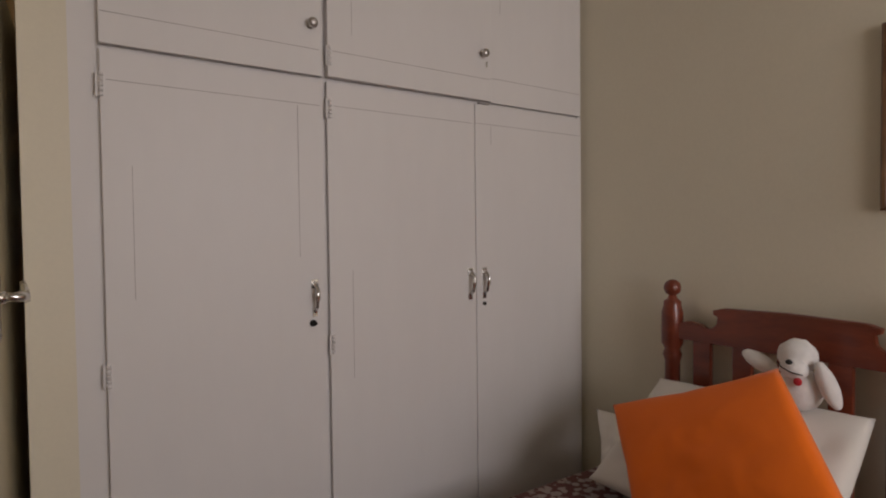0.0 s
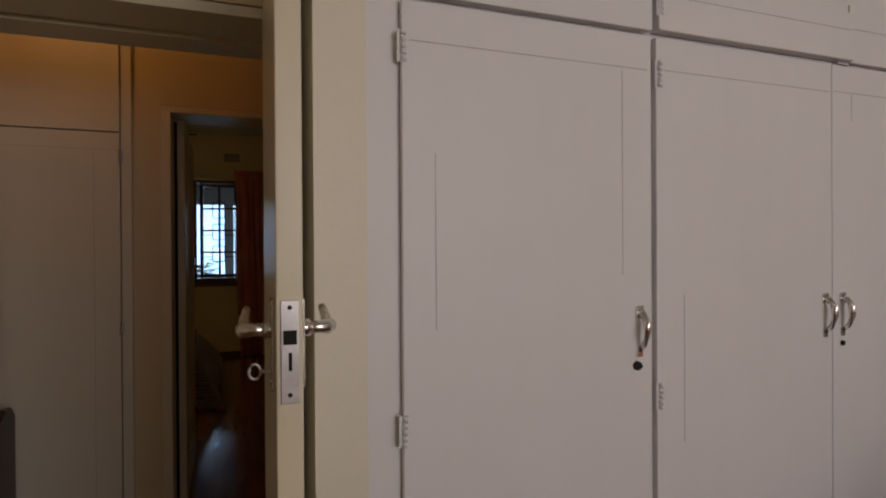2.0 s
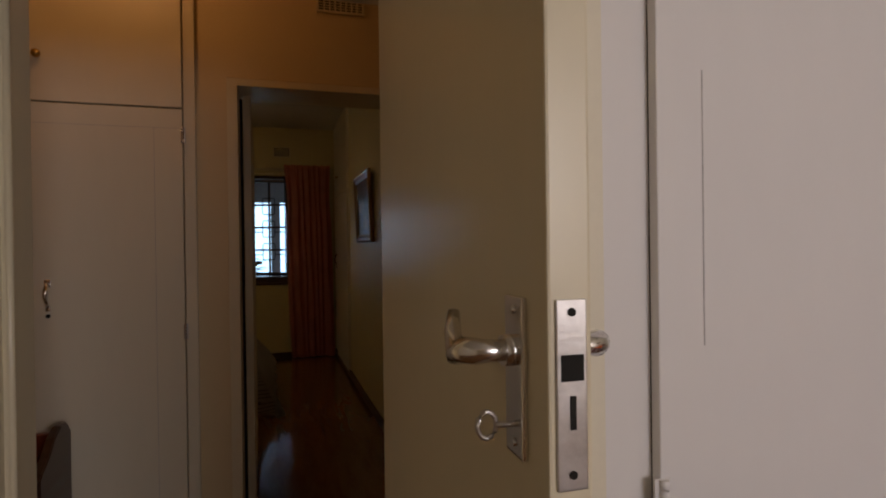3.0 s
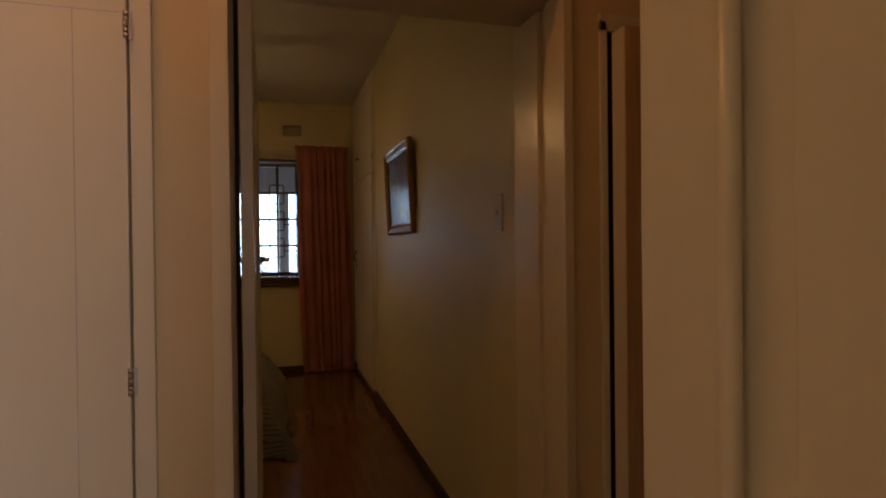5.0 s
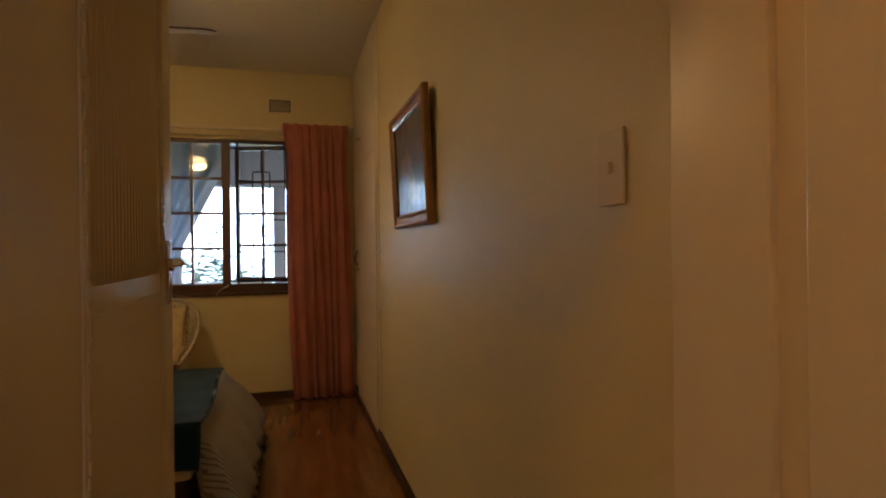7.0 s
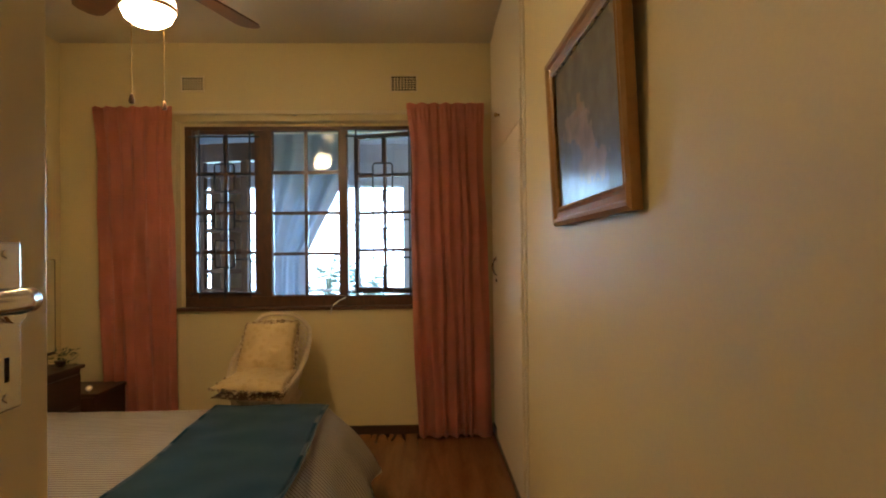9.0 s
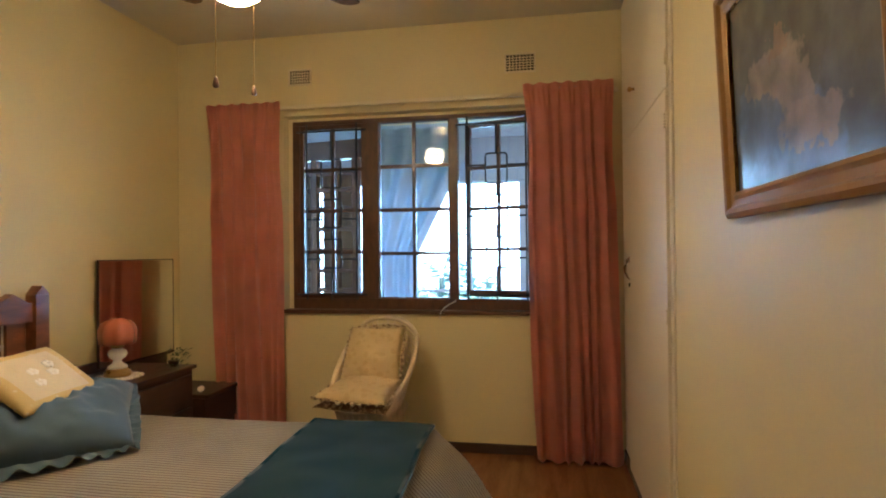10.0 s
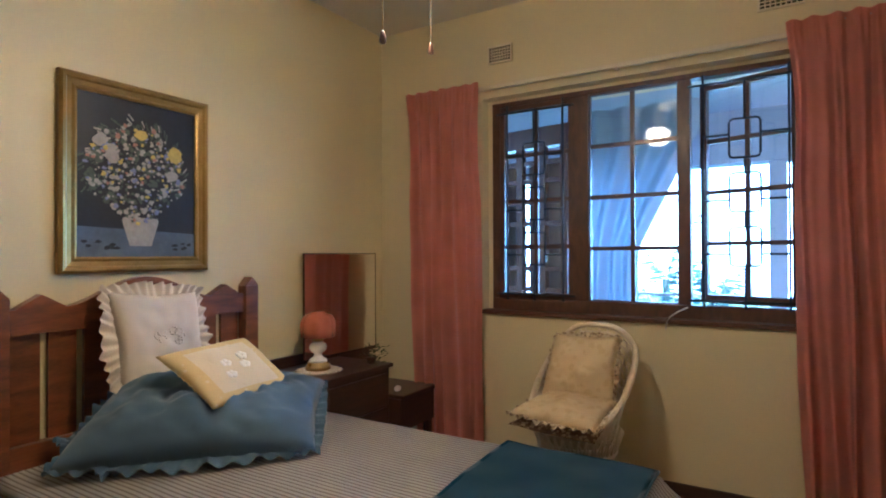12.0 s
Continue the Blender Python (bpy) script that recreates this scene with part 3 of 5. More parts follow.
def door_frame(name, x0, x1, y0, y1, stop, label):
    """Pressed steel frame lining a doorway: two stepped jambs and a head."""
    f = thing(name, (x0, y0, 0), label, "door frame", kind="structure")
    for nm, a, b, sgn in (("jamb", x0, x0 + 0.028, 1), ("jamb", x1 - 0.028, x1, -1)):
        bm = bmesh.new()
        box(bm, a, b, y0 - 0.012, stop - 0.025, 0, DH - 0.03, bevel=0.003)
        box(bm, a if sgn > 0 else b - 0.016, a + 0.016 if sgn > 0 else b, stop - 0.025, stop + 0.025, 0, DH - 0.03)
        box(bm, a if sgn > 0 else b - 0.016, b, stop + 0.025, y1 + 0.012, 0, DH - 0.03, bevel=0.003)
        face = b if sgn > 0 else a
        tube(bm, [(face, stop + 0.032, 0), (face, stop + 0.032, DH - 0.03)], 0.009, 12)
        part(nm, bm, M["cream_gloss"], f)
    part("head", boxes((x0, x1, y0 - 0.012, stop - 0.025, DH - 0.03, DH), (x0, x1, stop - 0.025, stop + 0.025, DH - 0.016, DH), (x0, x1, stop + 0.025, y1 + 0.012, DH - 0.03, DH), bevel=0.002), M["cream_gloss"], f)
    return f


door_frame("door_frame_1", D1L, D1R, A0, A1, 2.64, "cream enamelled steel door frame of the first bedroom")
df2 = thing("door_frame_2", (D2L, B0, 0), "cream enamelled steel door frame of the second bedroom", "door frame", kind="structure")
part("jamb", boxes((D2L, -0.503, B0 - 0.012, B1 + 0.012, 0, DH - 0.03), bevel=0.0015), M["cream_gloss"], df2)
part("jamb", boxes((0.374, D2R, B0 - 0.012, 3.84, 0, DH - 0.03), (0.386, D2R, 3.84, 3.89, 0, DH - 0.03), (0.374, D2R, 3.89, B1 + 0.012, 0, DH - 0.03), bevel=0.003), M["cream_gloss"], df2)
# near-black strip filling the hinge gap: its shade put in as colour
part("draught_strip", block(-0.5028, -0.4925, 3.905, 3.925, 0.01, DH - 0.04), M["dark"], df2, "dark strip painting the shade of the hinge gap")
part("head", boxes((D2L, D2R, B0 - 0.012, 3.895, DH - 0.03, DH), (D2L, D2R, 3.895, B1 + 0.012, DH - 0.01, DH), bevel=0.002), M["cream_gloss"], df2)


def lever(bm, base, out, back, drop=0.02, length=1.0, reach=1.0):
    """A curved lever: neck out of the plate, then a tapering grip that runs back."""
    base, out, back = Vector(base), Vector(out) * reach, Vector(back) * length
    z = Vector((0, 0, 1))
    tube(bm, [base, base + out * 0.025, base + out * 0.036 + back * 0.006, base + out * 0.043 + back * 0.022,
              base + out * 0.044 + back * 0.06 - z * drop * 0.3, base + out * 0.042 + back * 0.095 + z * drop * 0.4, base + out * 0.037 + back * 0.118 + z * drop],
         [0.010, 0.010, 0.012, 0.012, 0.010, 0.008, 0.006], 12)
    return bm


def lock_plate(y, x, sx, z0, z1):
    bm = bmesh.new()
    box(bm, min(x, x + sx * 0.006), max(x, x + sx * 0.006), y - 0.020, y + 0.020, z0, z1, bevel=0.0025)
    for zz in (z0 + 0.012, z1 - 0.012):
        tube(bm, [(x, y, zz), (x + sx * 0.008, y, zz)], 0.004, 10)
    tube(bm, [(x, y, z0 + 0.094), (x + sx * 0.016, y, z0 + 0.094)], 0.014, 16)
    return bm


# open door of the first bedroom, folded back against the pier of the wardrobe
door1 = thing("door_1", (-0.11, 2.44, 0), "cream enamelled wooden door standing open with lock case", "door", kind="structure")
X0, X1, Y0, Y1 = -0.1455, -0.1065, 1.63, 2.448
door1.rotation_euler.z = radians(-1.56)
part("leaf", block(X0, X1, Y0, Y1, 0.012, 2.015, bevel=0.003), M["cream_gloss"], door1)
fp = part("lock_faceplate", block(-0.1392, -0.1125, Y0 - 0.003, Y0 + 0.004, 1.134, 1.287, bevel=0.001), M["steel"], door1, "worn steel lock faceplate")
part("latch_hole", boxes((-0.1355, -0.116, Y0 - 0.0042, Y0 + 0.003, 1.222, 1.243), (-0.128, -0.123, Y0 - 0.0042, Y0 + 0.003, 1.183, 1.210)), M["dark"], fp)
part("screw", tube(tube(bmesh.new(), [(-0.126, Y0, 1.277), (-0.126, Y0 - 0.0045, 1.277)], 0.0035, 10), [(-0.126, Y0, 1.147), (-0.126, Y0 - 0.0045, 1.147)], 0.0035, 10), M["dark"], fp)
for sx, x in ((-1, X0), (1, X1)):
    pl = part("handle_plate", lock_plate(1.688, x, sx, 1.144, 1.286), M["chrome"], door1, "chrome handle plate")
    part("lever", lever(bmesh.new(), (x + sx * 0.004, 1.688, 1.238), (sx, 0, 0), (0, 1, 0), 0.028, 0.56), M["chrome"], pl, "chrome lever handle")
key = bmesh.new()
tube(key, [(X0, 1.688, 1.172), (X0 - 0.022, 1.690, 1.172)], 0.003, 8)
tube(key, [(X0 - 0.03 + 0.009 * math.cos(t), 1.692, 1.172 + 0.012 * math.sin(t)) for t in [k * math.pi / 6 for k in range(12)]], 0.0025, 6, closed=True)
part("key", key, M["steel"], door1, "steel key in the lock")
for z in (0.25, 1.75):
    part("hinge", tube(bmesh.new(), [(X0 + 0.01, Y1 + 0.004, z), (X0 + 0.01, Y1 + 0.004, z + 0.1)], 0.008, 10), M["cream_gloss"], door1)

# open door of the second bedroom, with reeded panels between carved beads
door2 = thing("door_2", (-0.49, 4.0, 0), "cream gloss door standing open with reeded and beaded panels", "door", kind="structure")
Y0, Y1 = 3.91, 4.912
XF = -0.458
door2.rotation_euler.z = radians(1.15)
part("leaf", block(XF - 0.034, XF, Y0, Y1, 0.012, 2.015, bevel=0.003), M["cream_gloss"], door2)
reed = bmesh.new()
for k in range(21):
    y = 4.26 + k * 0.0225
    tube(reed, [(XF - 0.0045, y, 1.22), (XF - 0.0045, y, 1.90)], 0.0085, 12)
part("reeded_panel", reed, M["cream_gloss"], door2, "vertical reeded panel")
bead = bmesh.new()
for yy in (4.215, 4.772):
    box(bead, XF, XF + 0.004, yy - 0.014, yy + 0.014, 0.25, 1.94, bevel=0.002)
    for k in range(84):
        z = 0.28 + k * 0.0197
        blob(bead, (XF + 0.005, yy + 0.003 * math.sin(k * 2.2), z), (0.0025, 0.005, 0.010), 2)
for zz in (0.25, 1.16, 1.94):
    box(bead, XF, XF + 0.004, 4.235, 4.752, zz - 0.018, zz + 0.018, bevel=0.002)
part("carved_bead", bead, M["cream_gloss"], door2, "carved bead moulding")
pl = part("handle_plate", lock_plate(4.845, XF, 1, 1.141, 1.296), M["chrome"], door2, "chrome handle plate")
part("lever", lever(bmesh.new(), (XF + 0.004, 4.845, 1.243), (1, 0, 0), (0, -1, 0), 0.0, 1.25, 0.7), M["chrome"], pl, "chrome lever handle")
part("keyhole", boxes((XF + 0.003, XF + 0.0066, 4.8425, 4.8475, 1.168, 1.19)), M["dark"], pl)
part("lever", lever(bmesh.new(), (XF - 0.036, 4.845, 1.243), (-1, 0, 0), (0, -1, 0), 0.0), M["chrome"], door2, "chrome lever handle")

# ---- first bedroom ----


def butt_hinge(parent, x, y, z, label="small painted butt hinge"):
    bm = bmesh.new()
    for k in range(5):
        tube(bm, [(x, y - 0.004, z - 0.03 + k * 0.0125), (x, y - 0.004, z - 0.0195 + k * 0.0125)], 0.006, 8)
    box(bm, x - 0.012, x + 0.012, y - 0.002, y + 0.001, z - 0.031, z + 0.031)
    return part("hinge", bm, M["cupboard"] if "painted" in label else M["steel"], parent, label)


def pull(parent, x, y, z0, z1, mat):
    """A cast drop-shaped cupboard pull, bowed away from the door."""
    bm = bmesh.new()
    h = z1 - z0
    tube(bm, [(x, y, z1), (x, y - 0.012, z1 - 0.004), (x, y - 0.026, z1 - h * 0.25), (x, y - 0.028, z1 - h * 0.5), (x, y - 0.018, z0 + h * 0.2), (x, y, z0)],
         [0.007, 0.008, 0.0085, 0.008, 0.006, 0.005], 10)
    box(bm, x - 0.011, x + 0.011, y - 0.004, y, z1 - 0.016, z1 + 0.012, bevel=0.001)
    box(bm, x - 0.008, x + 0.008, y - 0.004, y, z0 - 0.012, z0 + 0.01, bevel=0.001)
    return part("handle", bm, mat, parent, "chrome bow handle")


def knob(parent, x, y, z, mat, r=0.016):
    """Round cupboard knob on a short stem, facing the room."""
    bm = bmesh.new()
    tube(bm, [(x, y, z), (x, y - 0.012, z), (x, y - 0.016, z), (x, y - 0.024, z), (x, y - 0.031, z), (x, y - 0.034, z)],
         [r * 0.5, r * 0.45, r * 0.9, r, r * 0.8, r * 0.3], 16)
    return part("knob", bm, mat, parent, "round metal knob")


def seam(parent, *rows):
    """Thin cracked joint lines where a door's rails and panel meet."""
    for row in rows:
        part("panel_joint", boxes(row), M["joint"], parent)


M["joint"] = surface("cracked_paint_joint", (0.46, 0.42, 0.40), 0.7, vary=0.3, scale=20, bump=0.0)
wardrobe = thing("built_in_wardrobe", (0.94, 2.1, 0), "white enamelled built-in wardrobe with three doors and top cupboards", "wardrobe")
F = WF
frame_bm = boxes((0.016, 0.082, F, F + 0.03, 0, H), (1.838, 1.862, F, F + 0.03, 0, H), (0.082, 1.842, F + 0.004, F + 0.03, 1.846, 1.862),
                 (0.672, 0.698, F, F + 0.03, 0, 1.846), (0.672, 0.698, F, F + 0.03, 1.862, H), (0.082, 1.842, F + 0.004, F + 0.03, 0, 0.06), (0.016, 1.863, F + 0.004, F + 0.03, 2.62, H))
part("frame", frame_bm, M["cupboard"], wardrobe)
part("carcass", boxes((0.017, 0.035, F + 0.031, A0 - 0.002, 0, H - 0.002), (1.845, 1.861, F + 0.031, A0 - 0.002, 0, H - 0.002), (0.036, 1.844, A0 - 0.02, A0 - 0.002, 0, H - 0.002),
                      (0.036, 1.844, F + 0.06, A0 - 0.021, 1.845, 1.863), (0.036, 1.844, F + 0.06, A0 - 0.021, 0.02, 0.06)), M["dark"], wardrobe)


def wardrobe_door(name, x0, x1, z0, z1, proud, rail, stile):
    d = part(name, block(x0, x1, F - 0.018 - proud, F - 0.001, z0, z1, bevel=0.003), M["cupboard"], wardrobe)
    y = F - 0.018 - proud
    rows = [(x0 + 0.004, x1 - 0.012, y - 0.0006, y + 0.001, rail - 0.0011, rail + 0.0009)]
    for s, a, b in stile:
        rows.append((s - 0.0008, s + 0.0008, y - 0.0006, y + 0.001, a, b))
    seam(d, *rows)
    return d, y


lo1, y = wardrobe_door("door", 0.0815, 0.678, 0.062, 1.847, 0.0, 1.768, [(0.150, 1.20, 1.55), (0.597, 1.30, 1.76)])
pull(lo1, 0.641, y, 1.124, 1.216, M["chrome"])
part("keyhole", tube(tube(bmesh.new(), [(0.634, y, 1.092), (0.634, y - 0.006, 1.092)], 0.0105, 12), [(0.643, y, 1.090), (0.643, y - 0.003, 1.088)], 0.006, 8), M["dark"], lo1)
for z in (1.755, 1.008):
    butt_hinge(lo1, 0.084, y, z)
lo2, y = wardrobe_door("door", 0.692, 1.273, 0.062, 1.847, 0.0, 1.772, [(0.772, 0.9, 1.25)])
pull(lo2, 1.245, y, 1.132, 1.224, M["chrome"])
for z in (1.762, 1.017):
    butt_hinge(lo2, 0.7, y, z)
lo3, y = wardrobe_door("door", 1.2755, 1.843, 0.062, 1.847, 0.0, 1.775, [(1.35, 1.70, 1.77)])
pull(lo3, 1.311, y, 1.132, 1.224, M["chrome"])
part("keyhole", tube(bmesh.new(), [(1.311, y, 1.10), (1.311, y - 0.005, 1.10)], 0.007, 12), M["dark"], lo3)
up1, y = wardrobe_door("top_door", 0.0815, 0.678, 1.858, 2.60, 0.006, 1.938, [(0.63, 2.3, 2.55)])
knob(up1, 0.640, y, 2.010, M["steel"])
up2, y = wardrobe_door("top_door", 0.692, 1.3465, 1.860, 2.60, 0.012, 1.94, [(0.775, 2.0, 2.5)])
knob(up2, 1.302, y, 2.028, M["steel"])
part("key_scar", boxes((1.32, 1.326, y - 0.001, y + 0.001, 1.985, 2.005)), M["chrome"], up2)
butt_hinge(up2, 0.7, y + 0.006, 1.925)
butt_hinge(up1, 0.084, y + 0.008, 2.20)
up3, y = wardrobe_door("top_door", 1.3485, 1.843, 1.858, 2.60, 0.0, 1.95, [(1.4, 2.2, 2.5)])
part("bottom_lip", boxes((1.30, 1.345, F - 0.016, F - 0.001, 1.850, 1.857)), M["joint"], wardrobe)

# red stained bed of the first bedroom
bed1 = thing("red_bed", (1.1, 0.9, 0), "red mahogany-stained turned-post wooden bed with slatted headboard", "bed")
BX = 1.80


def turned_post(y):
    bm = bmesh.new()
    prof = [(0.03, 0), (0.034, 0.02), (0.034, 0.55), (0.03, 0.60), (0.036, 0.66), (0.026, 0.72), (0.026, 0.90), (0.033, 0.925), (0.026, 0.945), (0.037, 0.965), (0.037, 1.075), (0.030, 1.10),
            (0.030, 1.115), (0.018, 1.124), (0.014, 1.134)]
    for k in range(9):
        t = -1.2 + k * (math.pi / 2 + 1.2) / 8
        prof.append((max(0.002, 0.030 * math.cos(t)), 1.163 + 0.03 * math.sin(t)))
    return lathe(bm, prof, (BX, y, 0), 20)


yc = 0.96
for y in (1.352, 2 * yc - 1.352):
    part("post", turned_post(y), M["red_wood"], bed1)
half = [(0.362, 0.985), (0.362, 1.04), (0.325, 1.052), (0.285, 1.046), (0.262, 1.034), (0.240, 1.036), (0.222, 1.052), (0.218, 1.078), (0.232, 1.084), (0.234, 1.098), (0.20, 1.108), (0.0, 1.114)]
outline = [(yc + a, z) for a, z in half] + [(yc - a, z) for a, z in half[-2::-1]]
part("top_rail", prism(bmesh.new(), outline, "x", BX - 0.014, BX + 0.014, 0.003), M["red_wood"], bed1)
for k in range(5):
    y = yc + (k - 2) * 0.138
    part("slat", block(BX - 0.01, BX + 0.01, y - 0.031, y + 0.031, 0.6, 0.985, bevel=0.003), M["red_wood"], bed1)
part("lower_rail", block(BX - 0.014, BX + 0.014, yc - 0.36, yc + 0.36, 0.52, 0.6, bevel=0.003), M["red_wood"], bed1)
part("side_rail", block(-0.05, BX - 0.03, 1.33, 1.355, 0.2, 0.30, bevel=0.003), M["red_wood"], bed1)
part("side_rail", block(-0.05, BX - 0.03, 0.565, 0.59, 0.2, 0.30, bevel=0.003), M["red_wood"], bed1)
for y in (1.335, 0.585):
    part("foot_leg", block(-0.05, 0.0, y - 0.025, y + 0.025, 0, 0.30, bevel=0.003), M["red_wood"], bed1)
part("mattress", block(0.0, 1.775, 0.42, 1.46, 0.30, 0.50, bevel=0.04), M["white_cotton"], bed1)


def spread1(u, v):
    x = -0.03 + u * 1.79
    s = (v - 0.5) * 1.9
    hw = 0.545
    if abs(s) < hw:
        y, z = yc + s, 0.522 + 0.004 * noise.noise(Vector((x * 6, s * 6, 0)))
    else:
        k = abs(s) - hw
        y = yc + math.copysign(hw + 0.02 + 0.05 * k + 0.012 * math.sin(x * 14), s)
        z = 0.515 - k
    return Vector((x, y, z))


tagged(part("floral_bedspread", sheet(bmesh.new(), spread1, 60, 60, 0.008), M["floral"]), "dark red bedspread with a small white floral print", "bedspread")
tagged(part("white_pillow", pillow(bmesh.new(), [(1.385, 1.375, 0.57), (1.30, 0.62, 0.56), (1.74, 0.72, 0.87), (1.74, 1.36, 0.845)], 0.17, 44, crease=0.045), M["white_cotton"]),
       "plump white cotton pillow propped on the red bed", "pillow")
tagged(part("white_pillow", pillow(bmesh.new(), [(1.47, 1.39, 0.545), (1.36, 1.0, 0.53), (1.70, 1.02, 0.70), (1.67, 1.59, 0.69)], 0.15, 40, crease=0.04), M["white_cotton"]),
       "white cotton pillow lying under an orange cushion", "pillow")
tagged(part("orange_cushion", pillow(bmesh.new(), [(1.21, 1.05, 0.55), (1.10, 0.37, 0.63), (1.50, 0.852, 1.012), (1.46, 1.34, 0.805)], 0.15, 40, pinch=0.35, crease=0.012), M["orange"]),
       "plain bright orange square cotton cushion leaning on pillows", "cushion")
toy = bmesh.new()
blob(toy, (1.66, 0.875, 1.02), (0.046, 0.049, 0.047), 3, 0.08)
blob(toy, (1.625, 0.868, 0.99), (0.036, 0.036, 0.028), 3, 0.06)
blob(toy, (1.66, 0.87, 0.93), (0.055, 0.058, 0.06), 3, 0.06)
blob(toy, (1.66, 0.975, 0.985), (0.03, 0.055, 0.022), 3, 0.06, Euler((0.45, 0, 0)).to_matrix())
blob(toy, (1.64, 0.792, 0.958), (0.024, 0.022, 0.064), 3, 0.08, Euler((-0.40, 0, 0)).to_matrix())
toy_ob = tagged(part("soft_toy", toy, M["plush"]), "floppy-eared white plush soft toy sitting against the headboard", "soft toy")
toy_ob.data.materials.append(M["black"])
toy_ob.data.materials.append(M["red"])
face = bmesh.new()
face.from_mesh(toy_ob.data)
start = len(face.faces)
blob(face, (1.595, 0.868, 1.012), (0.009, 0.009, 0.007), 2)
tube(face, [(1.608, 0.905, 1.004), (1.592, 0.885, 0.995), (1.588, 0.858, 0.986), (1.597, 0.835, 0.982)], 0.0018, 6)
mid_count = len(face.faces)
blob(face, (1.604, 0.85, 0.961), (0.008, 0.011, 0.011), 2)
face.faces.ensure_lookup_table()
for i, fc in enumerate(face.faces):
    fc.material_index = 0 if i < start else (1 if i < mid_count else 2)
face.to_mesh(toy_ob.data)
face.free()


def framed(name, axis_x, out, y0, y1, z0, z1, width, depth, mat, canvas, label, category):
    """A mitred moulded frame on a wall x = axis_x, facing out (+1 or -1), with its backing."""
    t = thing(name, (axis_x, (y0 + y1) / 2, z0), label, category)
    prof = [(0.0, 0.0), (0.0, depth * 0.75), (width * 0.18, depth), (width * 0.34, depth * 0.92), (width * 0.44, depth * 0.66), (width * 0.72, depth * 0.55), (width * 0.86, depth * 0.72), (width, depth * 0.62), (width, 0.0)]
    corner = [(y0, z0, 1, 1), (y1, z0, -1, 1), (y1, z1, -1, -1), (y0, z1, 1, -1)]
    bm = bmesh.new()
    loops = [[bm.verts.new((axis_x + out * (d + 0.003), y + sy * w, z + sz * w)) for w, d in prof] for y, z, sy, sz in corner]
    for k in range(4):
        a, c = loops[k], loops[(k + 1) % 4]
        for j in range(len(prof) - 1):
            bm.faces.new((a[j], c[j], c[j + 1], a[j + 1]))
    bmesh.ops.recalc_face_normals(bm, faces=bm.faces[:])
    part("frame", bm, mat, t)
    a, b = sorted((axis_x + out * 0.003, axis_x + out * depth * 0.45))
    cv = part("canvas", block(a, b, y0 + width * 0.8, y1 - width * 0.8, z0 + width * 0.8, z1 - width * 0.8), canvas, t)
    return t, cv, axis_x + out * depth * 0.45


framed("framed_picture", R1X, -1, 0.10, 0.75, 1.415, 1.92, 0.04, 0.025, M["brown_frame"], M["print_sky"], "small framed picture with a brown wooden frame on the wall", "picture")

# ---- passage ----
cupL = thing("passage_cupboard", (-1.2, B0 - 0.01, 0), "cream enamelled passage linen cupboard with a top door", "cupboard")
fy = B0 - 0.022
part("frame", boxes((-0.708, -0.665, fy, B0 - 0.001, 0, H - 0.002), (-1.80, -0.708, fy + 0.006, B0 - 0.001, 0, 0.06), (-1.80, -1.76, fy, B0 - 0.001, 0, H - 0.002), bevel=0.002), M["cup_cream"], cupL)
for i, (x0, x1) in enumerate(((-1.236, -0.712), (-1.758, -1.24))):
    d = part("door", block(x0, x1, fy - 0.012, B0 - 0.002, 0.062, 1.893, bevel=0.003), M["cup_cream"], cupL)
    u = part("top_door", block(x0, x1, fy - 0.012, B0 - 0.002, 1.900, H - 0.01, bevel=0.003), M["cup_cream"], cupL)
    hx = x0 + 0.05 if i == 0 else x1 - 0.05
    yy = fy - 0.012
    pull(d, hx, yy, 1.115, 1.21, M["chrome"])
    part("keyhole", tube(bmesh.new(), [(hx, yy, 1.085), (hx, yy - 0.005, 1.085)], 0.008, 12), M["dark"], d)
    knob(u, hx - 0.02, yy, 2.07, M["brass"])
    for z in (1.79, 1.0):
        butt_hinge(d, x1 if i == 0 else x0, yy + 0.004, z, "small dark butt hinge")
    seam(d, (x0 + 0.42, x0 + 0.4215, yy - 0.0006, yy + 0.001, 0.1, 1.82), (x0 + 0.01, x1 - 0.01, yy - 0.0006, yy + 0.001, 1.815, 1.8165))

cupR = thing("passage_store_door", (0.9, B0 - 0.03, 0), "dark brown painted store door standing slightly ajar", "door")
part("frame", boxes((0.49, 0.512, B0 - 0.012, B0 - 0.001, 0, 1.93), (0.49, 1.42, B0 - 0.012, B0 - 0.001, 1.90, 1.95), (1.40, 1.42, B0 - 0.012, B0 - 0.001, 0, 1.93), bevel=0.002), M["cup_cream"], cupR)
part("opening", block(0.513, 1.40, B0 - 0.004, B0 - 0.001, 0.01, 1.90), M["dark"], cupR)
part("leaf", block(0.5205, 1.395, B0 - 0.085, B0 - 0.024, 0.012, 1.892, bevel=0.002), M["brown_door"], cupR)
part("edge_lipping", block(0.5185, 0.520, B0 - 0.084, B0 - 0.025, 0.014, 1.890), M["cup_cream"], cupR, "cream painted edge strip")

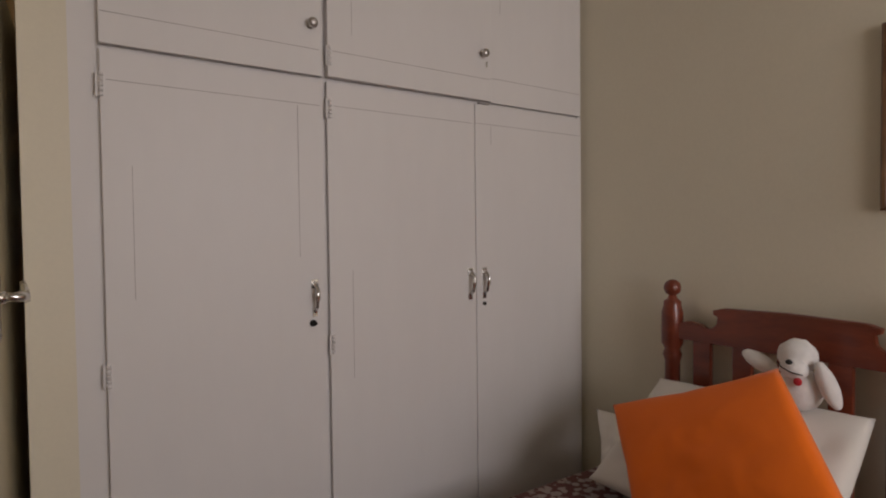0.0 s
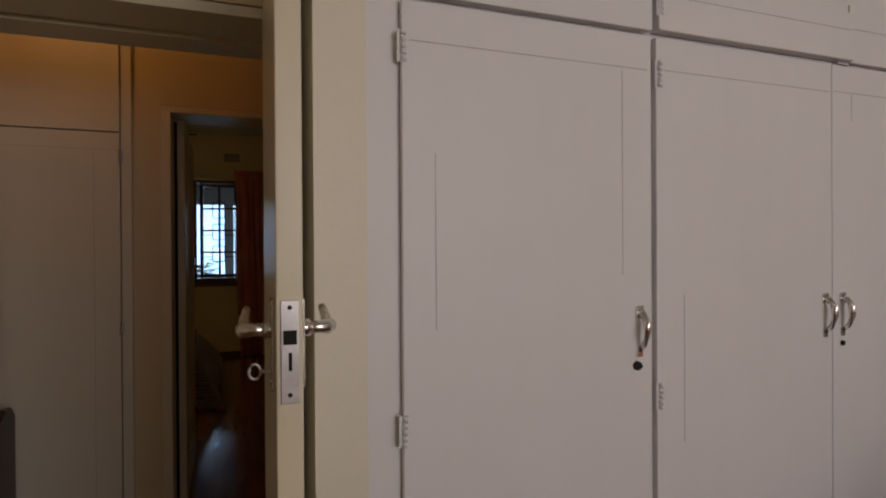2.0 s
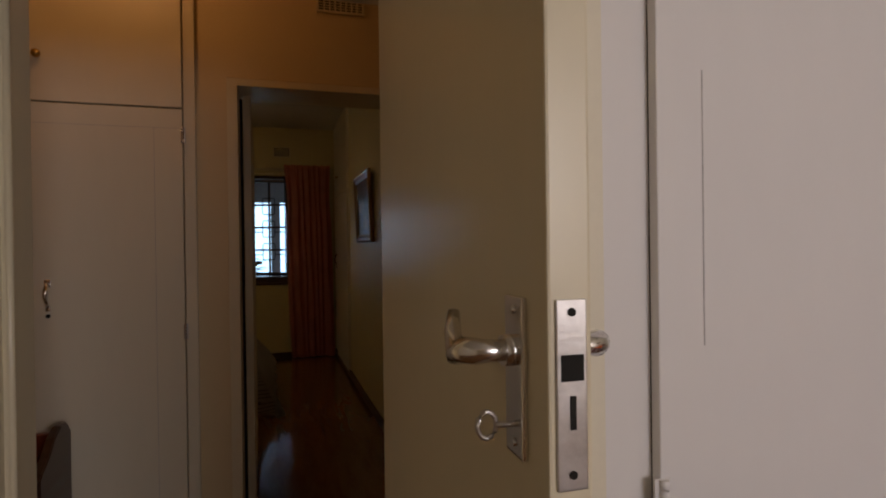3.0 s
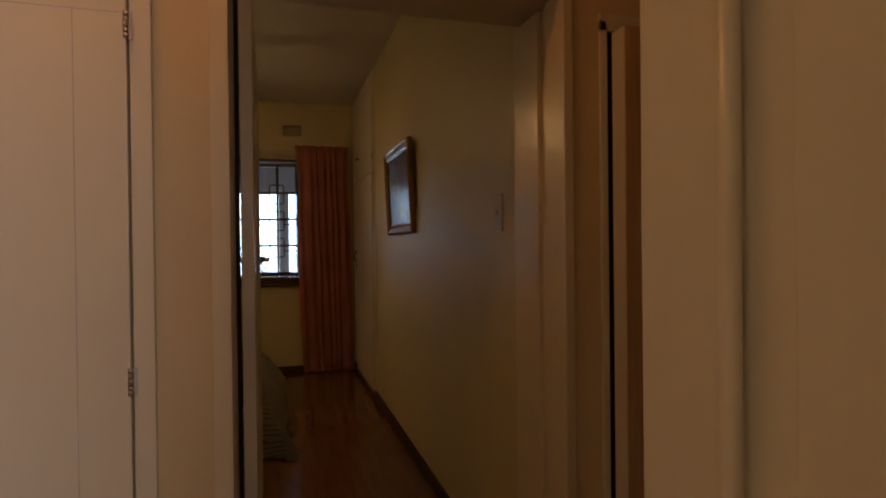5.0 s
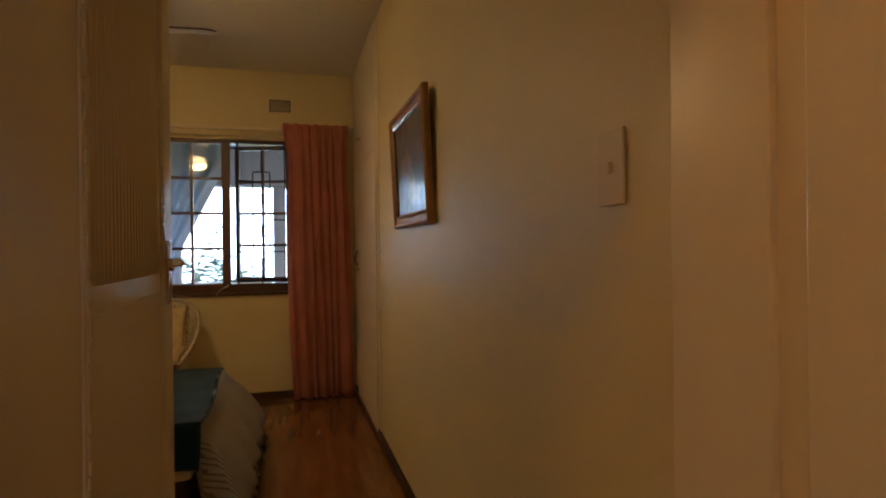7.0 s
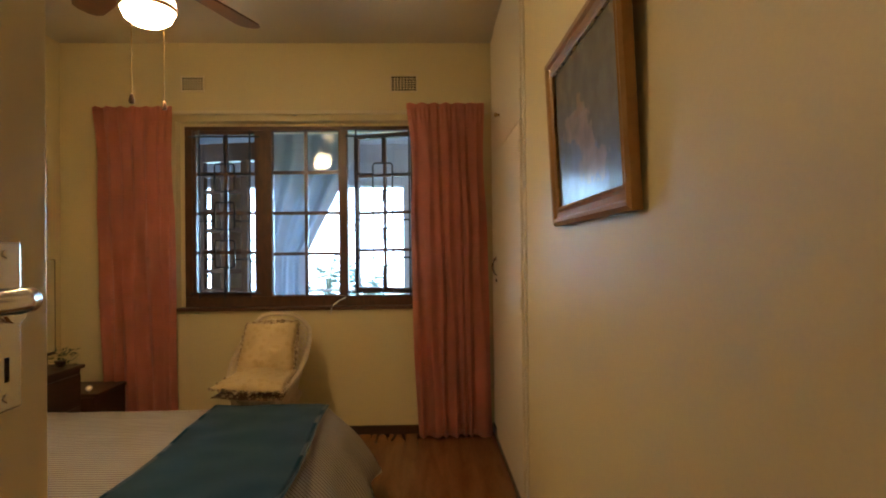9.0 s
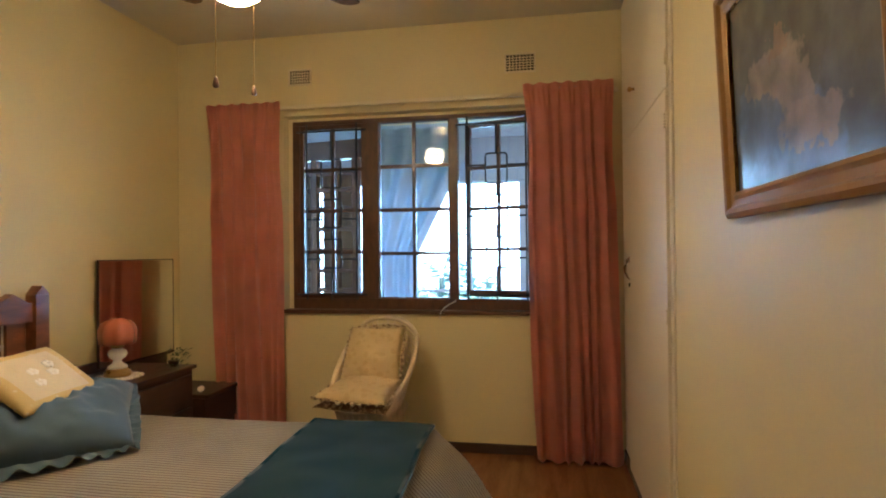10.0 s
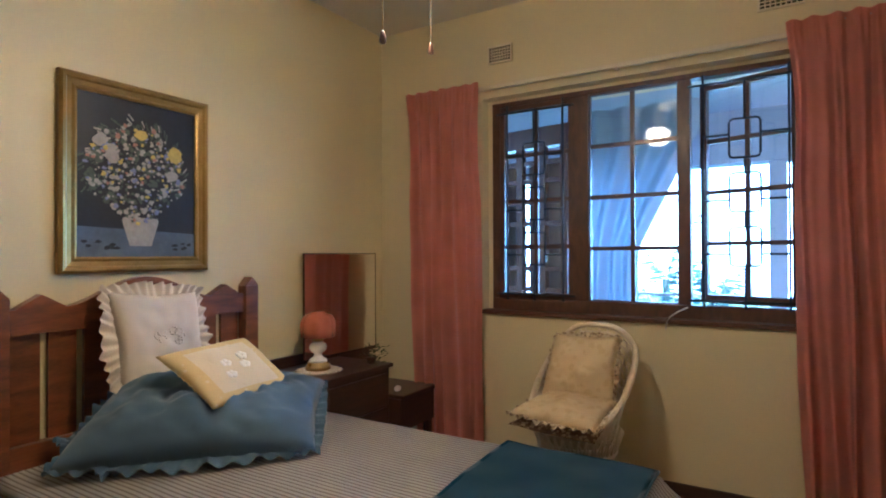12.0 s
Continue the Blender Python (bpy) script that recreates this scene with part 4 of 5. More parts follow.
chest = thing("wooden_bench", (-1.45, 3.5, 0), "dark red-brown wooden bench with shaped end panel against the cupboard", "bench")
part("end_panel", prism(bmesh.new(), [(3.36, 0), (3.66, 0), (3.66, 0.66), (3.62, 0.70), (3.56, 0.705), (3.50, 0.68), (3.44, 0.63), (3.38, 0.60), (3.36, 0.58)], "x", -1.135, -1.105, 0.004), M["dark_wood"], chest)
part("end_panel", prism(bmesh.new(), [(3.36, 0), (3.66, 0), (3.66, 0.66), (3.62, 0.70), (3.56, 0.705), (3.50, 0.68), (3.44, 0.63), (3.38, 0.60), (3.36, 0.58)], "x", -1.905, -1.875, 0.004), M["dark_wood"], chest)
part("seat", block(-1.875, -1.135, 3.36, 3.64, 0.40, 0.43, bevel=0.004), M["dark_wood"], chest)
part("back", block(-1.875, -1.135, 3.63, 3.655, 0.43, 0.66, bevel=0.004), M["red_wood"], chest)
part("front_rail", block(-1.875, -1.135, 3.37, 3.39, 0.28, 0.40, bevel=0.003), M["dark_wood"], chest)


def vent(name, axis, wall, a0, a1, z0, z1, cols, rows_n, label):
    """Plaster air vent: a rim, a grid of bars and a dark hollow behind."""
    v = thing(name, (a0, wall, z0) if axis == "y" else (wall, a0, z0), label, "air vent")
    part("hollow", block(a0 + 0.008, a1 - 0.008, wall - 0.004, wall - 0.001, z0 + 0.008, z1 - 0.008), M["dark"], v)
    part("rim", boxes((a0, a1, wall - 0.012, wall - 0.001, z1 - 0.01, z1), (a0, a1, wall - 0.012, wall - 0.001, z0, z0 + 0.01),
                      (a0, a0 + 0.01, wall - 0.012, wall - 0.001, z0 + 0.01, z1 - 0.01), (a1 - 0.01, a1, wall - 0.012, wall - 0.001, z0 + 0.01, z1 - 0.01)), M["vent"], v)
    w, h = (a1 - a0 - 0.02) / cols, (z1 - z0 - 0.02) / rows_n
    for k in range(1, cols):
        x = a0 + 0.01 + k * w
        part("bar", block(x - w * 0.13, x + w * 0.13, wall - 0.010, wall - 0.004, z0 + 0.01, z1 - 0.01), M["vent"], v)
    for k in range(1, rows_n):
        z = z0 + 0.01 + k * h
        part("bar", block(a0 + 0.01, a1 - 0.01, wall - 0.009, wall - 0.0045, z - h * 0.15, z + h * 0.15), M["vent"], v)
    return v


vent("air_vent", "y", B0, -0.175, 0.035, 2.355, 2.43, 8, 5, "cream plaster air vent high above the passage doorway")
PLAN["on"] = True
vent("air_vent", "y", R2F, -1.70, -1.545, 2.376, 2.48, 8, 5, "cream plaster air vent high on the window wall")
vent("air_vent", "y", R2F, -0.315, -0.13, 2.37, 2.485, 8, 6, "cream plaster air vent above the curtain on the window wall")

# ---- second bedroom: window ----
win = thing("window_1", (-0.9, 8.16, W2B), "dark varnished wooden three-bay window with small panes and burglar bars", "window", kind="structure")
WY0, WY1 = 8.135, 8.20
PT = 2.135         # head of the glazed lights
part("outer_frame", boxes((FL, -1.662, WY0, WY1, FB + 0.07, PT), (FR - 0.06, FR, WY0, WY1, FB + 0.07, PT), (FL, FR, WY0, WY1, FB, FB + 0.07), (FL, FR, WY0, WY1, PT, FT),
                          (-1.222, -1.128, WY0, WY1, FB + 0.07, PT), (-0.672, -0.615, WY0, WY1, FB + 0.07, PT), bevel=0.004), M["window_wood"], win)
part("window_sill", block(W2L + 0.002, W2R - 0.002, R2F - 0.022, WY0 - 0.001, W2B + 0.001, W2B + 0.024, bevel=0.004), M["window_wood"], win, "dark varnished wooden sill")


def casement(x0, x1, z0, z1, stile, m=None, rows_n=4):
    """A glazed light: stiles, rails, glazing bars and single panes; m turns it on its hinge."""
    bm = bmesh.new()
    y0, y1 = 8.148, 8.186
    if stile:
        for r in ((x0, x0 + stile, y0, y1, z0, z1), (x1 - stile, x1, y0, y1, z0, z1), (x0 + stile, x1 - stile, y0, y1, z0, z0 + stile * 1.3), (x0 + stile, x1 - stile, y0, y1, z1 - stile, z1)):
            box(bm, *r, bevel=0.002)
    a0, a1, b0, b1 = x0 + stile, x1 - stile, z0 + stile * 1.3, z1 - stile
    xm = (a0 + a1) / 2
    box(bm, xm - 0.011, xm + 0.011, y0 + 0.008, y1 - 0.008, b0, b1)
    for k in range(1, rows_n):
        z = b0 + (b1 - b0) * k / rows_n
        box(bm, a0, xm - 0.011, y0 + 0.008, y1 - 0.008, z - 0.011, z + 0.011)
        box(bm, xm + 0.011, a1, y0 + 0.008, y1 - 0.008, z - 0.011, z + 0.011)
    if m:
        bmesh.ops.transform(bm, matrix=m, verts=bm.verts[:])
    c = part("sash", bm, M["window_wood"], win)
    for i, (p0, p1) in enumerate(((a0, xm - 0.011), (xm + 0.011, a1))):
        for k in range(rows_n):
            za, zb = b0 + (b1 - b0) * k / rows_n + 0.011 * (k > 0), b0 + (b1 - b0) * (k + 1) / rows_n - 0.011 * (k < rows_n - 1)
            g = block(p0, p1, 8.164, 8.168, za, zb)
            if m:
                bmesh.ops.transform(g, matrix=m, verts=g.verts[:])
            gl = part("pane", g, M["glass"], c)
            gl.visible_shadow = False
    return c


casement(-1.662, -1.222, FB + 0.07, PT, 0.024)
casement(-1.128, -0.672, FB + 0.07, PT, 0.006)
hinge_at = Vector((-0.15, 8.17, 0))
casement(-0.602, -0.15, FB + 0.075, PT - 0.005, 0.032, Matrix.Translation(hinge_at) @ Matrix.Rotation(radians(-17), 4, "Z") @ Matrix.Translation(-hinge_at))
stay = tube(bmesh.new(), [(-0.63, 8.14, 1.005), (-0.67, 8.10, 0.985), (-0.70, 8.05, 0.962), (-0.715, 8.04, 0.935), (-0.72, 8.045, 0.90)], 0.004, 6)
part("sash_cord", stay, M["cord"], win, "thin white cord over the sill")


def grille(x0, x1):
    """Burglar bars: square rods with a chain of rounded loops down the middle."""
    bm = bmesh.new()
    y, z0, z1, r = 8.122, FB + 0.06, PT + 0.005, 0.006
    xm, w = (x0 + x1) / 2, x1 - x0
    lx, rx = x0 + w * 0.14, x1 - w * 0.14
    for z in (z0 + 0.035, z1 - 0.05):
        tube(bm, [(x0, y, z), (x1, y, z)], r, 6)
    for x in (lx, rx):
        tube(bm, [(x, y + 0.006, z0), (x, y + 0.006, z1)], r, 6)
    levels = [FB + 0.07 + 0.031 + k * 0.2565 for k in (1, 2, 3)]
    hh, ww, c = 0.092, 0.066, 0.018
    for k, zc in enumerate(levels):
        pts = []
        for sx, sz, t0 in ((1, 1, 0), (-1, 1, 90), (-1, -1, 180), (1, -1, 270)):
            for t in (0, 45, 90):
                a = radians(t0 + t)
                pts.append((xm + sx * (ww - c) + c * math.cos(a), y, zc + sz * (hh - c) + c * math.sin(a)))
        tube(bm, pts, r, 6, closed=True)
        for s in (-1, 1):
            zz = zc + (0.02 if k == 2 else -0.035)
            tube(bm, [(xm + s * ww, y, zz), ((rx if s > 0 else lx), y, zz)], r, 6)
    for za, zb in ((z0, levels[0] - hh), (levels[0] + hh, levels[1] - hh), (levels[1] + hh, levels[2] - hh), (levels[2] + hh, z1 - 0.05)):
        tube(bm, [(xm, y, za), (xm, y, zb)], r, 6)
    return part("burglar_bars", bm, M["black_iron"], win, "black iron burglar bars with rounded loops")


grille(-1.675, -1.205)
grille(-0.625, -0.125)

rail = thing("curtain_rail", (-0.95, 8.03, 2.23), "cream painted curtain rail above the window", "curtain rail")
part("track", block(-2.24, 0.335, 8.008, 8.03, 2.213, 2.237, bevel=0.004), M["vent"], rail)
for x in (-2.1, -0.95, 0.2):
    part("bracket", block(x - 0.01, x + 0.01, 8.03, R2F - 0.001, 2.215, 2.235), M["vent"], rail)


def curtain(x0, x1, b0, b1, ztop, zbot, folds, label, seed):
    """A gathered curtain: pinched heading, folds that deepen and sway towards the hem."""
    random.seed(seed)
    cuts = [0.0]
    for _ in range(folds):
        cuts.append(cuts[-1] + random.uniform(0.55, 1.5))
    cuts = [q / cuts[-1] for q in cuts]
    am = [random.uniform(0.55, 1.35) for _ in range(folds + 1)]
    lean = [random.uniform(-0.02, 0.02) for _ in range(folds + 1)]

    def f(u, v):
        t = 1 - v
        i = max(k for k in range(folds) if cuts[k] <= u + 1e-9)
        k = (u - cuts[i]) / (cuts[i + 1] - cuts[i])
        w = (0.5 - 0.5 * math.cos(2 * math.pi * k)) ** 0.8
        a = am[i] + (am[i + 1] - am[i]) * k * t
        depth = 0.012 + min(1, t / 0.12) * (0.018 + 0.024 * t ** 0.7) * a
        bend = lean[i] + (lean[i + 1] - lean[i]) * k
        top_l, bot_l = x0 + (x1 - x0) * u, b0 + (b1 - b0) * u
        waist = 0.016 * math.sin(math.pi * min(1, max(0, (t - 0.02) / 0.3))) * (0.5 - u) * 2
        x = top_l + (bot_l - top_l) * t ** 0.8 + bend * math.sin(3.2 * t + i) * t + waist
        y = 7.985 - depth * w - 0.010 * math.sin(9 * u + 5 * t) * t
        head = 0.006 * math.sin(60 * u) * max(0, 1 - t / 0.05)
        pinch = max(0, 1 - abs(t - 0.035) / 0.03) * 0.010 * math.sin(u * folds * 15.7)
        sway = Vector((u * folds * 1.3 + seed, t * 2.2, seed))
        x += 0.016 * noise.noise(sway) * min(1, 4 * t)
        y += 0.020 * noise.noise(sway * 1.7) * min(1, 3 * t) + pinch
        return Vector((x, min(y, 8.004) + head * 0.5, ztop + (zbot - ztop) * t + 0.004 * math.sin(40 * u) * (v > 0.98)))
    c = thing("curtain", ((x0 + x1) / 2, 8.0, zbot), label, "curtain", "curtains of the barred window")
    part("drape", sheet(bmesh.new(), f, folds * 12, 46, 0.004), M["curtain"], c)
    for k in range(6):
        x = x0 + (x1 - x0) * (k + 0.5) / 6
        part("hook", tube(bmesh.new(), [(x, 7.985, ztop - 0.03), (x, 8.0, ztop - 0.01), (x, 8.007, ztop - 0.02)], 0.003, 6), M["steel"], c)
    return c


curtain(-2.232, -1.722, -2.15, -1.690, 2.256, 0.107, 7, "terracotta pink gathered curtain hanging to the floor beside dresser", 3)
curtain(-0.205, 0.305, -0.145, 0.342, 2.273, 0.107, 7, "terracotta pink gathered full-length curtain beside white cupboard", 8)

# ---- second bedroom: built-in cupboard, switch, print ----
PLAN["on"] = False
cup2 = thing("bedroom_cupboard", (R2R, 7.55, 0), "cream enamelled flush cupboard with a top door, slightly warped", "cupboard")
part("frame", boxes((R2R - 0.008, R2R + 0.011, 7.001, 7.05, 0, H - 0.002), (R2R - 0.008, R2R + 0.011, 8.09, T2F - 0.018, 0, H - 0.002), (R2R - 0.006, R2R + 0.011, 7.051, 8.089, 0.0, 0.05), bevel=0.002), M["cup_cream"], cup2)
d = part("door", block(R2R - 0.020, R2R + 0.010, 7.054, 8.086, 0.052, 1.925, bevel=0.003), M["cup_cream"], cup2)
u = part("top_door", block(R2R - 0.016, R2R + 0.010, 7.054, 8.086, 1.935, H - 0.006, bevel=0.003), M["cup_cream"], cup2)
bm = tube(bmesh.new(), [(R2R - 0.018, 8.01, 1.250), (R2R - 0.034, 8.01, 1.235), (R2R - 0.046, 8.01, 1.20), (R2R - 0.044, 8.01, 1.17), (R2R - 0.030, 8.01, 1.14), (R2R - 0.018, 8.01, 1.13)], [0.007, 0.008, 0.008, 0.008, 0.006, 0.005], 10)
box(bm, R2R - 0.024, R2R - 0.019, 7.998, 8.022, 1.225, 1.26)
part("handle", bm, M["chrome"], d, "chrome bow handle")
part("keyhole", tube(bmesh.new(), [(R2R - 0.019, 8.01, 1.10), (R2R - 0.026, 8.01, 1.10)], 0.011, 12), M["dark"], d)
part("knob", tube(bmesh.new(), [(R2R - 0.015, 7.82, 2.14), (R2R - 0.03, 7.82, 2.14), (R2R - 0.036, 7.82, 2.14), (R2R - 0.046, 7.82, 2.14), (R2R - 0.05, 7.82, 2.14)], [0.008, 0.007, 0.014, 0.013, 0.005], 14), M["brass"], u, "aged brass knob")
for z in (1.80, 1.03):
    bm = bmesh.new()
    for k in range(5):
        tube(bm, [(R2R - 0.022, 7.052, z - 0.03 + k * 0.0125), (R2R - 0.022, 7.052, z - 0.0195 + k * 0.0125)], 0.006, 8)
    part("hinge", bm, M["cup_cream"], d)
part("hinge", tube(bmesh.new(), [(R2R - 0.018, 7.052, 2.02), (R2R - 0.018, 7.052, 2.08)], 0.006, 8), M["cup_cream"], u)

sw = thing("light_switch", (R2R, 4.235, 1.35), "ivory plastic light switch plate beside the doorway", "light switch")
part("plate", block(R2R - 0.007, R2R - 0.001, 4.212, 4.296, 1.345, 1.483, bevel=0.002), M["switch"], sw)
part("toggle", block(R2R - 0.015, R2R - 0.007, 4.247, 4.261, 1.404, 1.424, bevel=0.002), M["switch"], sw)

PY0, PY1, PZ0, PZ1 = 5.54, 6.29, 1.372, 1.94
pic, cv, px = framed("landscape_print", R2R, -1, PY0, PY1, PZ0, PZ1, 0.062, 0.033, M["gilt_wood"], M["print_landscape"], "framed faded landscape print with brown gilt-edged frame", "picture")
slip_d = 0.05
pic.rotation_euler.y = radians(-2.4)     # hangs forward from its cord
for r_ in ((PY0 + slip_d, PY1 - slip_d, PZ0 + slip_d, PZ0 + slip_d + 0.012), (PY0 + slip_d, PY1 - slip_d, PZ1 - slip_d - 0.012, PZ1 - slip_d),
           (PY0 + slip_d, PY0 + slip_d + 0.012, PZ0 + slip_d + 0.012, PZ1 - slip_d - 0.012), (PY1 - slip_d - 0.012, PY1 - slip_d, PZ0 + slip_d + 0.012, PZ1 - slip_d - 0.012)):
    part("gilt_slip", block(px - 0.006, px - 0.001, *r_), M["bright_gilt"], pic, "thin bright gilt slip")
random.seed(5)


def daub(bm, x, out, yc_, zc_, ry, rz, n=12, jag=0.25):
    """A flat dab of colour on a picture: an uneven outline, a hair thick."""
    o = [(yc_ + ry * math.cos(t) * random.uniform(1 - jag, 1 + jag), zc_ + rz * math.sin(t) * random.uniform(1 - jag, 1 + jag)) for t in [2 * math.pi * k / n for k in range(n)]]
    a, c = sorted((x, x + out * 0.0012))
    return prism(bm, o, "x", a, c)


PLAN["on"] = True
# ---- second bedroom: bed ----
bed2 = thing("pine_bed", (-1.5, 6.5, 0), "stained pine bed with a shaped slatted headboard", "bed")
HX = -2.455
HY0, HY1 = 5.934, 7.020


def square_post(y):
    bm = block(HX - 0.03, HX + 0.03, y - 0.036, y + 0.036, 0, 1.125, bevel=0.004)
    prism(bm, [(y - 0.036, 1.125), (y + 0.036, 1.125), (y, 1.165)], "x", HX - 0.03, HX + 0.03)
    return bm


for y in (HY0 + 0.036, HY1 - 0.036):
    part("post", square_post(y), M["headboard"], bed2)
ymid = (HY0 + HY1) / 2


def crest(t):
    """Height of the headboard's top edge at t from -1 to 1."""
    a = abs(t)
    if a > 0.62:
        return 1.088 + 0.048 * max(0, 1 - abs(a - 0.79) / 0.17)
    return 1.088 + 0.098 * (0.5 + 0.5 * math.cos(math.pi * a / 0.62)) ** 0.8


top = [(ymid + t * (HY1 - HY0 - 0.144) / 2, crest(t)) for t in [-1 + 2 * k / 48 for k in range(49)]]
part("top_rail", prism(bmesh.new(), [(HY0 + 0.072, 1.0)] + top + [(HY1 - 0.072, 1.0)], "x", -2.486, HX + 0.014, 0.002), M["headboard"], bed2)
for k in range(8):
    y = HY0 + 0.072 + (HY1 - HY0 - 0.144) * (k + 0.5) / 8
    part("slat", block(-2.486, -2.469, y - 0.0465, y + 0.0465, 0.62, 1.0, bevel=0.002), M["headboard"], bed2)
part("lower_rail", block(-2.486, HX + 0.014, HY0 + 0.072, HY1 - 0.072, 0.50, 0.62, bevel=0.003), M["headboard"], bed2)
part("base", block(HX + 0.03, -0.60, 5.97, 7.03, 0.16, 0.32, bevel=0.01), M["dark_wood"], bed2, "dark bed base")
for x in (-2.2, -0.68):
    for y in (6.03, 6.97):
        part("leg", lathe(bmesh.new(), [(0.025, 0), (0.03, 0.12), (0.03, 0.16)], (x, y, 0), 14), M["dark_wood"], bed2)
part("mattress", block(HX + 0.03, -0.57, 5.95, 7.05, 0.32, 0.545, bevel=0.04), M["white_cotton"], bed2)


def drape(x, y, top_z, lo_x, hi_x, lo_y, hi_y, flare=0.12):
    """Cloth over the bed: flat on top, falling in soft flutes past the edges."""
    ex = max(0.0, x - hi_x)
    ey = max(0.0, y - hi_y, lo_y - y)
    sy = 1 if y > hi_y else -1
    e = math.hypot(ex, ey)
    px_, py_ = min(x, hi_x), min(max(y, lo_y), hi_y)
    flute = 0.5 + 0.5 * math.sin((y if ex > ey else x) * 19)
    run = (0.33 * (1 - math.exp(-3 * e)) if ex > ey else e * flare) + e * 0.09 * flute * min(1, e * 4)
    if e > 0:
        px_ += run * ex / e
        py_ += sy * run * ey / e
        if ex > 0 and ey > 0:
            px_ += 0.05 * min(ex, ey)
            py_ += sy * 0.05 * min(ex, ey)
    drop = max(0.0, e - 0.01) * (0.84 if ex > ey else 1.0) + (0.02 if e > 0.02 else 0)
    return Vector((px_, py_, max(0.02, top_z - drop + 0.004 * noise.noise(Vector((x * 5, y * 5, 2))))))


def spread2(u, v):
    corner = max(0.0, 1 - v / 0.22)
    y0 = 5.86 - 0.27 * min(1.0, max(0.0, (u - 0.74) / 0.10))
    return drape(-2.39 + u * (2.17 + 0.24 * corner ** 1.5), y0 + v * (7.38 - y0), 0.556, -9, -0.555, 5.945, 7.055, 0.16)


spread_ob = tagged(part("striped_bedspread", sheet(bmesh.new(), spread2, 90, 80, 0.004, uv=lambda u, v: (u * 2.17, v * 1.52)), M["sheet"]),
       "white and grey ticking-striped bedspread falling over the bed's foot", "bedspread")


def valance(u, v):
    """The gathered frill below the spread, round the foot and back along the window side."""
    a, b, c = 1.80, 1.15, 0.05
    s = u * (a + b)
    if s < b:
        p, o = Vector((-0.40, 5.94 + s, 0)), Vector((1, 0, 0))
    else:
        p, o = Vector((-0.40 - (s - b), 7.09, 0)), Vector((0, 1, 0))
    t = 1 - v
    q = p + o * (c * t + 0.018 * (0.3 + t) * math.sin(s * 62 + 2 * math.sin(s * 9)))
    return Vector((q.x, q.y, 0.31 - 0.20 * t))


part("floral_frill", sheet(bmesh.new(), valance, 300, 6, 0.003), M["valance"], spread_ob, "gathered grey floral frill")


def throw_f(u, v):
    p = drape(-1.085 + u * 0.538 + 0.02 * math.sin(v * 5), 5.76 + v * 1.31, 0.573, -9, -0.54, 5.935, 7.065, 0.10)
    return p + Vector((0, 0, 0.005 * noise.noise(p * 7)))


throw_ob = tagged(part("teal_throw", sheet(bmesh.new(), throw_f, 34, 70, 0.012), M["teal"]), "dark teal fleece throw laid across the bed's foot", "throw")
for edge in (0.0, 1.0):
    part("hem", tube(bmesh.new(), [throw_f(edge, k / 60) + Vector((0, 0, -0.006)) for k in range(61)], 0.006, 8), M["teal"], throw_ob)

blue = [(-2.17, 6.00, 0.595), (-1.635, 6.61, 0.585), (-1.915, 6.95, 0.725), (-2.36, 6.36, 0.80)]
tagged(part("blue_pillow", pillow(bmesh.new(), blue, 0.33, 52, pinch=0.3, crease=0.06, ruffle=0.06, rn=150, flat=0.15), M["blue"]),
       "faded blue pillow with a gathered frill lying on the bed", "pillow")
tagged(part("blue_pillow", pillow(bmesh.new(), [(-2.05, 6.12, 0.575), (-2.02, 6.66, 0.575), (-2.36, 6.72, 0.63), (-2.38, 6.13, 0.63)], 0.15, 18, crease=0.02, ruffle=0.05, rn=110), M["blue"]),
       "flat blue frilled pillow under another pillow on the bed", "pillow")
frilled = thing("frilled_cushion", (-2.28, 6.42, 0.75), "white embroidered cushion with a gathered frill against the headboard", "cushion")
wc = [(-2.24, 6.27, 0.75), (-2.24, 6.60, 0.74), (-2.37, 6.645, 1.115), (-2.37, 6.285, 1.135)]
part("cover", pillow(bmesh.new(), wc, 0.16, 36, crease=0.016, flat=0.1), M["cushion_white"], frilled)
a, b, c, d = (Vector(p) for p in wc)
fr = bmesh.new()
frill(fr, lambda u, v: a * (1 - u) * (1 - v) + b * u * (1 - v) + c * u * v + d * (1 - u) * v, (b - a).cross(d - a).normalized(), (a + b + c + d) / 4, 0.06, 130)
part("frill", fr, M["cushion_white"], frilled, "gathered white cotton frill")
emb = bmesh.new()
nm = (b - a).cross(d - a).normalized()
mid = (a + b + c + d) / 4 + nm * 0.074
ux, uz = (b - a).normalized(), (d - a).normalized()
random.seed(2)
for k in range(26):
    t = 2 * math.pi * k / 13
    rr = 0.04 + 0.055 * (k % 2) + random.uniform(-0.01, 0.01)
    q = mid + ux * rr * math.cos(t) + uz * rr * math.sin(t) * 0.9 - nm * (0.05 * (rr / 0.12) ** 2)
    tube(emb, [q + ux * 0.016 * math.cos(s) + uz * 0.016 * math.sin(s) for s in [j * math.pi / 4 for j in range(8)]], 0.0022, 5, closed=True)
tagged(part("embroidery", emb, M["cushion_white"], frilled, "raised white embroidery"), kind="stuff")

